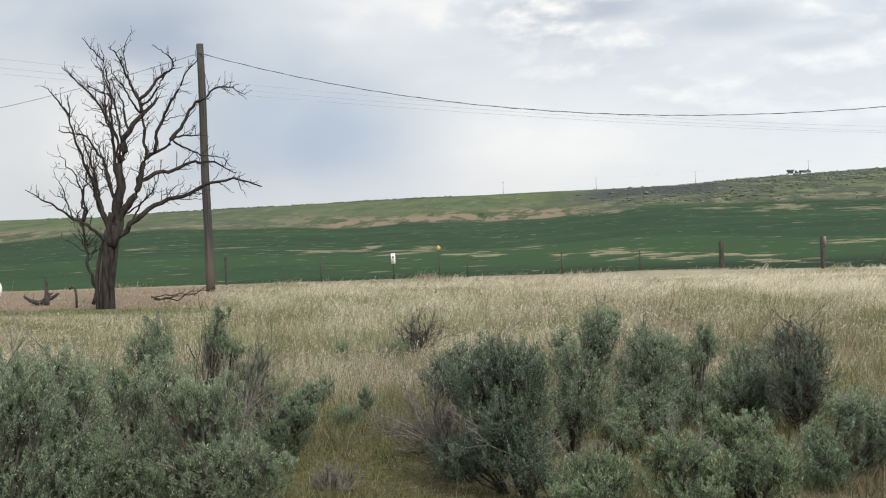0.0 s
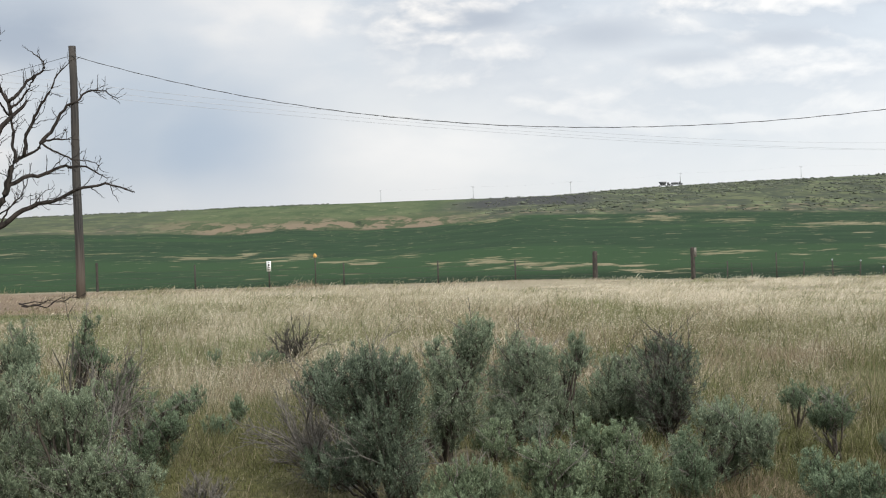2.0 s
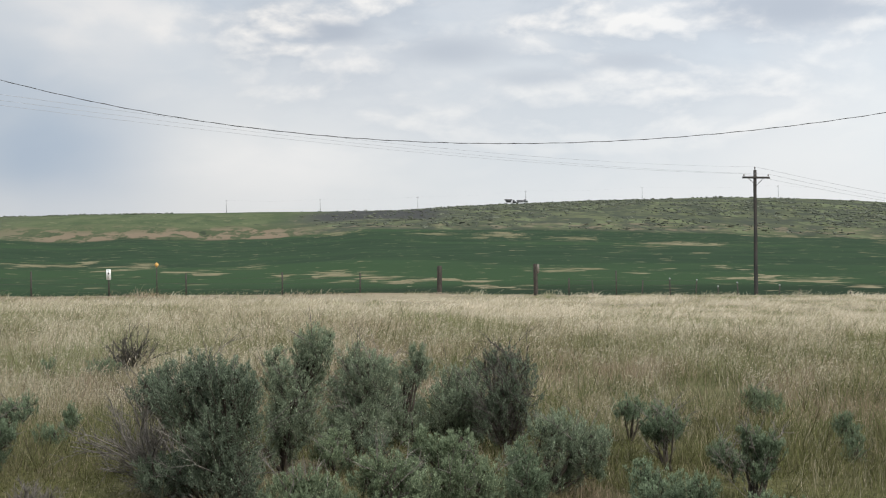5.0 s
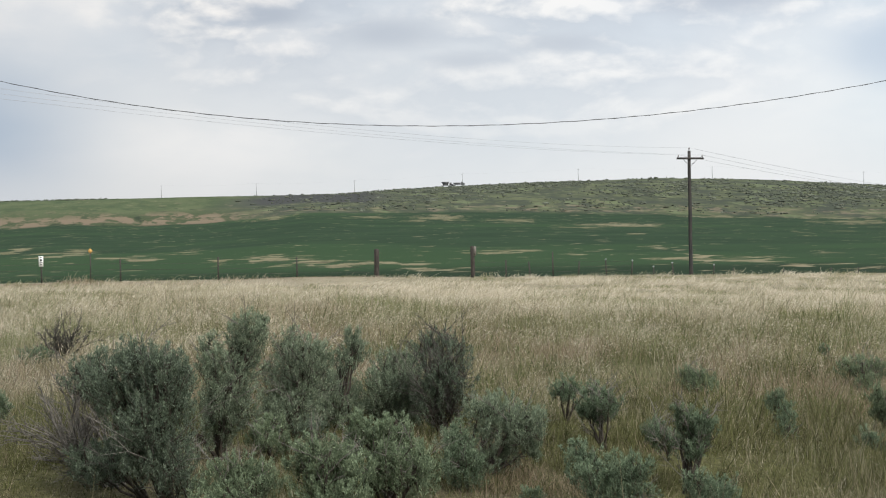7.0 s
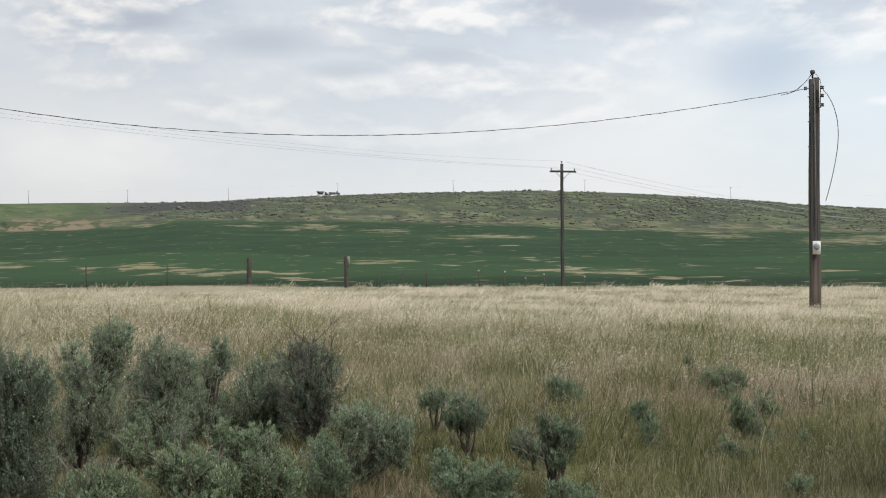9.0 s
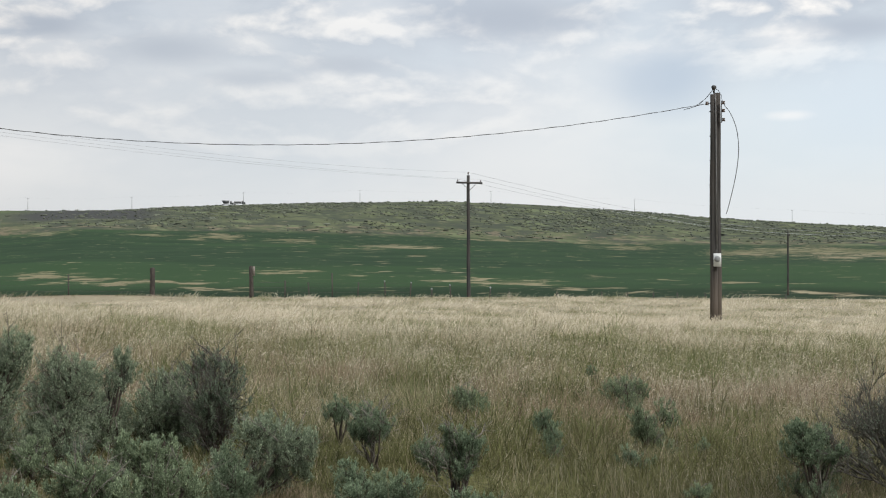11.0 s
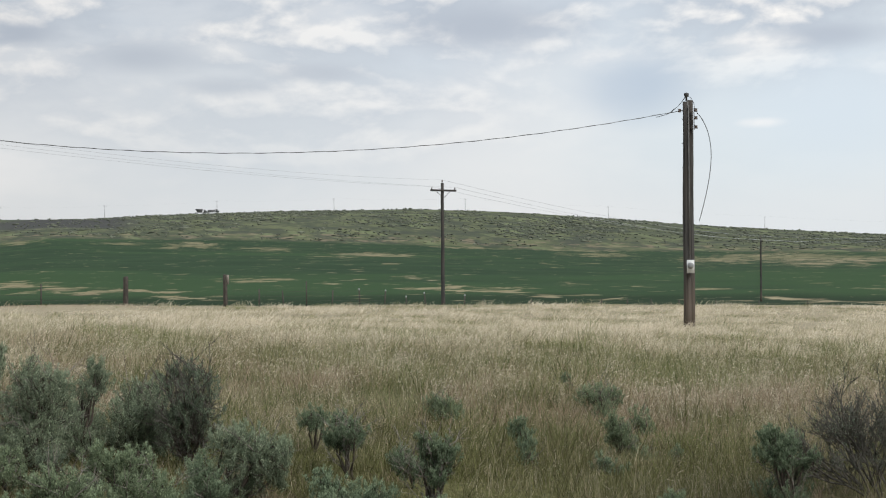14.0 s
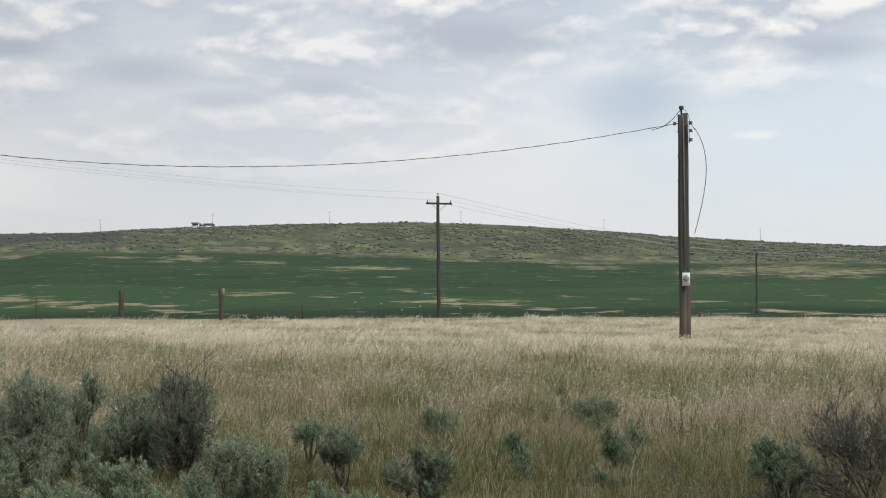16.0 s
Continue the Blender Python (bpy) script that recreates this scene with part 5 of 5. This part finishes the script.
sagebrush(-2.52, 10.68, LEGGY, 104, (0.19, 1.14, 0.08, 0.04), (0.16, 0.97, 0.07, 0.06), (0.34, 0.86, 0.11, 0.07), (0.19, 0.88, 0.08, 0.06), (0.09, 0.80, 0.06, 0.07), full=0.6, dead=0.9)
sagebrush(-2.04, 10.67, PALE, 105, (0.03, 0.74, 0.07, 0.08), (-0.11, 0.64, 0.13, 0.11), (0.10, 0.52, 0.11, 0.10))
sagebrush(-1.91, 10.06, LEGGY, 106, (0.39, 0.56, 0.10, 0.07), (0.25, 0.47, 0.12, 0.10), (0.12, 0.33, 0.13, 0.12), (0.36, 0.43, 0.09, 0.07), (0.20, 0.23, 0.12, 0.08), dead=0.6)
sagebrush(-1.98, 14.00, SMALL, 107, (-0.00, 0.16, 0.09, 0.11), dead=0.03)
sagebrush(-1.47, 12.98, SMALL, 108, (0.01, 0.20, 0.07, 0.08), (0.02, 0.10, 0.09, 0.09), dead=0.03)
sagebrush(-1.55, 12.28, SMALL, 109, (-0.06, 0.10, 0.08, 0.08), (0.05, 0.11, 0.09, 0.09), dead=0.03)
sagebrush(-1.66, 18.33, SMALL, 110, (-0.04, 0.14, 0.17, 0.10), (0.12, 0.16, 0.10, 0.08), (-0.14, 0.09, 0.09, 0.07), dead=0.03)
sagebrush(-2.34, 18.44, SMALL, 111, (-0.00, 0.14, 0.09, 0.11), dead=0.03)
sagebrush(0.03, 8.89, DARK, 112, (-0.17, 1.00, 0.19, 0.10), (0.00, 0.93, 0.16, 0.11), (-0.33, 0.85, 0.17, 0.14), (-0.09, 0.79, 0.22, 0.16), (0.07, 0.78, 0.10, 0.17), (-0.26, 0.66, 0.17, 0.14), (-0.03, 0.58, 0.18, 0.16), (-0.16, 0.46, 0.16, 0.14), (0.01, 0.36, 0.14, 0.14), dead=0.12)
sagebrush(-0.11, 9.90, DARK, 113, (-0.45, 0.78, 0.12, 0.10), (-0.32, 0.85, 0.11, 0.09), (-0.36, 0.64, 0.11, 0.08), dead=0.12)
sagebrush(-0.10, 9.14, DARK, 114, (-0.39, 0.30, 0.12, 0.09), (-0.26, 0.26, 0.14, 0.08), (-0.19, 0.35, 0.09, 0.07), (-0.34, 0.19, 0.14, 0.06), dead=0.12)
sagebrush(0.41, 10.78, FULL, 115, (0.25, 1.03, 0.12, 0.12), (0.18, 0.87, 0.16, 0.13), (0.36, 1.04, 0.05, 0.08), (-0.06, 0.88, 0.09, 0.10), (-0.01, 0.73, 0.14, 0.12), (0.21, 0.72, 0.14, 0.08), (0.07, 0.54, 0.17, 0.14), (-0.04, 0.44, 0.11, 0.11), (0.17, 0.46, 0.13, 0.11), (0.01, 0.25, 0.13, 0.10))
sagebrush(1.07, 11.85, FULL, 116, (-0.03, 0.84, 0.12, 0.12), (0.11, 0.77, 0.15, 0.13), (0.01, 0.62, 0.20, 0.14), (-0.11, 0.46, 0.17, 0.15), (0.16, 0.51, 0.20, 0.15), (0.26, 0.72, 0.09, 0.09), (0.04, 0.30, 0.20, 0.14), (-0.24, 0.19, 0.12, 0.12))
sagebrush(1.48, 12.18, FULL, 117, (0.15, 0.84, 0.08, 0.10), (0.19, 0.70, 0.11, 0.09), (0.06, 0.66, 0.09, 0.08))
sagebrush(1.44, 12.40, FULL, 118, (0.04, 0.45, 0.16, 0.13), (-0.03, 0.26, 0.16, 0.14), (0.18, 0.28, 0.19, 0.14))
sagebrush(2.10, 12.49, FULL, 119, (0.06, 0.60, 0.15, 0.10), (-0.09, 0.52, 0.16, 0.12), (0.14, 0.42, 0.16, 0.15), (-0.25, 0.38, 0.18, 0.15), (-0.03, 0.29, 0.21, 0.15), (0.20, 0.22, 0.13, 0.13), (-0.22, 0.21, 0.16, 0.11))
sagebrush(0.45, 8.40, PALE, 120, (-0.12, 0.26, 0.13, 0.09), (0.03, 0.32, 0.13, 0.08), (0.16, 0.25, 0.11, 0.09), (0.00, 0.19, 0.18, 0.08), (-0.19, 0.18, 0.10, 0.07))
sagebrush(0.94, 7.96, PALE, 121, (-0.15, 0.44, 0.10, 0.08), (-0.07, 0.54, 0.10, 0.07), (0.05, 0.47, 0.12, 0.08), (0.15, 0.38, 0.10, 0.09), (-0.05, 0.34, 0.16, 0.10), (0.07, 0.26, 0.18, 0.08))
sagebrush(0.81, 10.74, PALE, 122, (0.01, 0.25, 0.13, 0.08), (-0.10, 0.17, 0.08, 0.08), (0.08, 0.13, 0.11, 0.08))
sagebrush(1.39, 8.48, PALE, 123, (-0.21, 0.58, 0.08, 0.07), (-0.10, 0.53, 0.10, 0.08), (0.03, 0.57, 0.11, 0.08), (-0.06, 0.40, 0.13, 0.10), (0.10, 0.41, 0.13, 0.11), (0.21, 0.32, 0.10, 0.10), (0.03, 0.22, 0.19, 0.11), (-0.15, 0.27, 0.09, 0.09))
sagebrush(1.39, 10.35, DARK, 124, (-0.29, 0.31, 0.11, 0.08), (0.00, 0.16, 0.11, 0.11), dead=0.12)
sagebrush(2.05, 9.27, SMALL, 125, (-0.03, 0.36, 0.10, 0.11), (-0.05, 0.22, 0.13, 0.12), (0.02, 0.13, 0.12, 0.11), dead=0.03)
sagebrush(2.20, 9.67, FULL, 126, (0.04, 0.52, 0.11, 0.08), (0.19, 0.53, 0.15, 0.08), (0.35, 0.45, 0.13, 0.10), (0.23, 0.41, 0.18, 0.07), (0.41, 0.32, 0.09, 0.09), (0.07, 0.40, 0.10, 0.07), (0.40, 0.22, 0.07, 0.06), (0.15, 0.17, 0.10, 0.10), (0.15, 0.07, 0.09, 0.06))
sagebrush(3.65, 12.32, SMALL, 127, (-0.08, 0.38, 0.12, 0.09), (0.01, 0.33, 0.07, 0.06), (0.19, 0.34, 0.10, 0.07), dead=0.03)
sagebrush(3.52, 10.83, LEGGY, 128, (-0.07, 0.42, 0.14, 0.09), (0.05, 0.43, 0.09, 0.08), (-0.01, 0.33, 0.13, 0.08), (-0.11, 0.35, 0.07, 0.06), dead=0.6)
sagebrush(3.89, 10.29, LEGGY, 129, (-0.14, 0.29, 0.08, 0.08), (-0.08, 0.20, 0.10, 0.07), (0.02, 0.17, 0.07, 0.07), dead=0.6)
sagebrush(3.54, 9.01, LEGGY, 130, (-0.06, 0.57, 0.04, 0.08), (0.08, 0.53, 0.09, 0.08), (0.13, 0.47, 0.07, 0.07), (0.04, 0.41, 0.09, 0.08), (0.03, 0.33, 0.07, 0.06), dead=0.6)
sagebrush(5.78, 14.52, PALE, 131, (-0.06, 0.22, 0.14, 0.10), (0.11, 0.15, 0.11, 0.10), (0.00, 0.10, 0.16, 0.07))
sagebrush(5.72, 12.35, SMALL, 132, (-0.02, 0.23, 0.10, 0.10), (0.03, 0.12, 0.11, 0.10), dead=0.03)
sagebrush(5.36, 11.19, SMALL, 133, (-0.01, 0.18, 0.08, 0.08), (-0.01, 0.09, 0.10, 0.08), dead=0.03)
sagebrush(2.79, 8.36, SMALL, 134, (-0.18, 0.40, 0.10, 0.08), (-0.19, 0.30, 0.09, 0.09), (0.08, 0.34, 0.13, 0.08), (0.16, 0.25, 0.09, 0.09), (-0.02, 0.25, 0.14, 0.09), (-0.11, 0.16, 0.14, 0.08), (0.12, 0.15, 0.12, 0.07), dead=0.03)
sagebrush(3.45, 8.30, SMALL, 135, (-0.12, 0.23, 0.07, 0.09), (-0.06, 0.16, 0.09, 0.08), (0.12, 0.16, 0.11, 0.08), (0.05, 0.13, 0.09, 0.06), dead=0.03)
sagebrush(2.33, 8.63, SMALL, 136, (-0.02, 0.12, 0.06, 0.04), (0.04, 0.09, 0.05, 0.03), dead=0.03)
sagebrush(7.99, 14.79, PALE, 137, (-0.16, 0.26, 0.13, 0.10), (0.07, 0.27, 0.15, 0.10), (0.21, 0.22, 0.09, 0.09), (-0.07, 0.13, 0.13, 0.08))
sagebrush(6.51, 11.63, PALE, 138, (-0.09, 0.35, 0.09, 0.08), (0.00, 0.26, 0.09, 0.08), (-0.07, 0.19, 0.08, 0.07), (0.09, 0.11, 0.11, 0.09), (0.13, 0.01, 0.12, 0.08))
sagebrush(5.86, 10.72, SMALL, 139, (-0.05, 0.11, 0.10, 0.08), (0.05, 0.06, 0.11, 0.07), dead=0.03)
sagebrush(7.51, 12.97, PALE, 140, (-0.03, 0.19, 0.10, 0.13), (0.03, 0.09, 0.08, 0.09))
sagebrush(9.14, 18.06, SMALL, 141, (-0.04, 0.20, 0.04, 0.08), (0.02, 0.15, 0.04, 0.09), dead=0.03)
sagebrush(6.85, 11.30, SMALL, 142, (0.01, 0.08, 0.06, 0.06), dead=0.03)
sagebrush(5.36, 8.74, PALE, 143, (-0.03, 0.14, 0.08, 0.04), (0.06, 0.12, 0.07, 0.04))
sagebrush(6.27, 8.58, SMALL, 144, (-0.18, 0.60, 0.08, 0.06), (-0.10, 0.52, 0.12, 0.09), (0.04, 0.49, 0.11, 0.09), (-0.21, 0.45, 0.10, 0.07), (-0.03, 0.40, 0.12, 0.07), (0.10, 0.42, 0.08, 0.06), dead=0.1)
sagebrush(2.33, 11.65, SPARSE, 171, (-0.13, 0.76, 0.11, 0.12), (0.03, 0.84, 0.11, 0.10), (0.17, 0.72, 0.11, 0.13), (-0.04, 0.60, 0.14, 0.14), (0.14, 0.50, 0.13, 0.13), (-0.12, 0.47, 0.09, 0.10), (0.04, 0.34, 0.10, 0.10), full=0.62, dead=1.1)
dry_shrub(-0.30, 9.70, 0.85, 0.9, 32, DEAD_TWIG, "grey dead sagebrush branches sprawling outwards", lean=(-0.95, -0.15), dense=1.1, stout=1.2, reach=1.1, spread=0.30, stems=10, first=0.55)
dry_shrub(-2.50, 10.55, 0.88, 0.30, 36, DRY_TWIG, "upright leafless brown shrub among the sagebrush", lean=(0.08, 0), dense=0.7, stout=1.5, first=0.68, spread=0.34)
dry_shrub(-2.24, 10.40, 0.98, 0.6, 37, DEAD_TWIG, "pale grey dead twigs leaning out of the sagebrush", lean=(0.55, 0), dense=0.8, stout=1.4, first=0.62, spread=0.34)
dry_shrub(-1.30, 9.3, 0.30, 0.6, 33, DEAD_TWIG, "low tangle of grey dead twigs", lean=(0.3, 0), dense=1.0)
dry_shrub(-1.40, 18.6, 0.80, 0.95, 34, DRY_TWIG, "dark leafless shrub above a small sagebrush", lean=(0.3, 0), dense=1.0, reach=1.1, stout=1.3)
dry_shrub(7.16, 8.55, 0.84, 1.45, 35, DRY_TWIG, "large dark leafless shrub with a few green sprigs", lean=(-0.10, 0.0), dense=1.5, tips=1800, reach=1.0, stems=5, spread=0.34, stout=1.15, first=0.62, fork=2)


# the grass, kept low where shrubs shade it out
short_grass(330000, 11)
dry_stalks(310000, 12)
far_grass(255000, 13)


# ---- small things by the dead tree ----
def driftwood(x, y, seed, name, label, segs):
    g = np.random.default_rng(seed)
    ob = thing(name, x, y, ground_at(x, y), label, "dead wood")
    for (b, e0, e1, L, r, z0) in segs:
        s = Shape()
        p = limb_path((g.normal(0, 0.08), g.normal(0, 0.08), z0), b, e0, e1, L, g, 8, 0.12)
        rr = np.linspace(r, r * 0.3, len(p))
        tube(s, p, rr, 6)
        twigs(s, p, rr, g, 1, 0.3)
        part("branch", s, TREE_BARK if name == "fallen_branch" else POST, ob)


driftwood(-11.6, 33.4, 3, "tree_stump", "broken weathered stump with a snapped upright limb", [(110, 80, 62, 0.75, 0.07, 0), (10, 20, 30, 0.5, 0.09, 0.05), (200, 15, 40, 0.45, 0.08, 0.05), (60, 50, 20, 0.35, 0.06, 0.1)])
driftwood(-9.0, 34.0, 4, "fallen_branch", "crooked fallen branch lying in the dry grass", [(5, 6, 14, 1.9, 0.022, 0.16), (12, 4, 6, 1.2, 0.018, 0.1), (-10, 12, 2, 1.4, 0.016, 0.14)])
bent = thing("bent_stake", -10.28, 31.9, ground_at(-10.28, 31.9), "short rusty bent stake in the grass", "stake")
part("shaft", tube(Shape(), [(0, 0, -0.1), (0.0, 0, 0.3), (-0.02, 0, 0.46), (-0.1, 0, 0.5), (-0.16, 0, 0.44)], 0.03, 6), STEEL, bent)
tank = thing("white_tank", -14.35, 36.9, ground_at(-14.35, 36.9), "rounded white plastic tank in the grass", "tank")
us = np.linspace(0, np.pi, 10)
part("shell", tube(Shape(), np.stack([0 * us, 0 * us, 0.28 - 0.3 * np.cos(us)], 1), np.maximum(0.4 * np.sin(us) ** 0.6, 0.01), 18), WHITE, tank, "", True)
part("lid", tube(Shape(), [(0, 0, 0.57), (0, 0, 0.62)], [0.1, 0.09], 12), WHITE, tank)


# ---- far trucks on the crest ----
def truck(az, label, hopper):
    x, y = at_bearing(az, R_CREST - 3)
    ob = thing("farm_truck", x, y, ground_at(x, y) + 0.05, label, "truck", turn=az)
    ob.scale = (0.72, 0.72, 0.88)
    part("cab", box(Shape(), (2.6, -1.2, 1.0), (4.6, 1.2, 3.1), 0.4), CAB, ob)
    part("bonnet", box(Shape(), (4.6, -1.0, 1.0), (6.0, 1.0, 2.1), 0.3), CAB, ob)
    bed = Shape()
    if hopper:
        bed.add([(-5.2, -1.25, 3.7), (2.3, -1.25, 3.7), (2.3, 1.25, 3.7), (-5.2, 1.25, 3.7), (-3.2, -0.9, 1.3), (1.2, -0.9, 1.3), (1.2, 0.9, 1.3), (-3.2, 0.9, 1.3)],
                None, [(0, 1, 2, 3), (7, 6, 5, 4), (0, 4, 5, 1), (1, 5, 6, 2), (2, 6, 7, 3), (3, 7, 4, 0)])
    else:
        box(bed, (-4.5, -1.25, 1.2), (2.3, 1.25, 2.6), 0.2)
    part("bed", bed, CAB, ob)
    part("chassis", box(Shape(), (-5.0, -0.5, 0.7), (5.8, 0.5, 1.05)), INK, ob)
    for wx in (-4.2, -2.9, 4.6):
        for wy in (-1.2, 0.95):
            wheel = part("wheel", tube(Shape(), [(wx, wy, 0.5), (wx, wy + 0.25, 0.5)], 0.5, 12), INK, ob)
            part("rim", tube(Shape(), [(wx, wy - 0.02, 0.5), (wx, wy + 0.27, 0.5)], 0.25, 10), GALV, wheel)


truck(-11.40, "far dark hopper truck driving along the crest", True)
truck(-11.88, "far dark flatbed truck driving along the crest", False)


# ---- shrubs scattered over the far hill ----
def far_scrub(count, seed):
    g = np.random.default_rng(seed)
    az = -4.2 - 40 * g.random(count) ** 0.85 + g.normal(0, 0.9, count)
    r = R_FOOT + 8 + (R_CREST - R_FOOT - 2) * g.random(count) ** 0.8
    a = np.radians(az)
    x, y = -np.sin(a) * r, np.cos(a) * r
    m = count // 12
    a[:m] = np.radians(g.uniform(2.0, 19.0, m))
    r[:m] = R_CREST - 2 - 22 * g.random(m) ** 1.6
    x, y = -np.sin(a) * r, np.cos(a) * r
    keep = lumps(x, y, 45.0, 2.0) + 0.6 * lumps(x, y, 17.0, 4.0) + g.normal(0, 0.35, count) > 0.0
    x, y = x[keep], y[keep]
    n = len(x)
    z = height(x, y)
    bm = bmesh.new()
    bmesh.ops.create_icosphere(bm, subdivisions=1, radius=1.0)
    bm.verts.ensure_lookup_table()
    unit = np.array([v.co for v in bm.verts])
    tri = np.array([[v.index for v in f.verts] for f in bm.faces])
    bm.free()
    size = np.stack([0.3 + 1.9 * g.random(n) ** 3, 0.3 + 1.9 * g.random(n) ** 3, 0.14 + 0.6 * g.random(n) ** 2], 1)
    P = unit[None] * size[:, None] * g.uniform(0.7, 1.3, (n, len(unit), 1)) + np.stack([x, y, z + 0.25], 1)[:, None]
    T = tri[None] + (np.arange(n) * len(unit))[:, None, None]
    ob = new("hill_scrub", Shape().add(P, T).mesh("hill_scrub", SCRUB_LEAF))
    tagged(ob, "dark low sagebrush dotted over the far hillside", "shrubs", kind="stuff")


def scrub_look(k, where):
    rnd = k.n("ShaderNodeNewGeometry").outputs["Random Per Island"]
    # tones greyed and drawn together, distance haze mixed into the leaf colour
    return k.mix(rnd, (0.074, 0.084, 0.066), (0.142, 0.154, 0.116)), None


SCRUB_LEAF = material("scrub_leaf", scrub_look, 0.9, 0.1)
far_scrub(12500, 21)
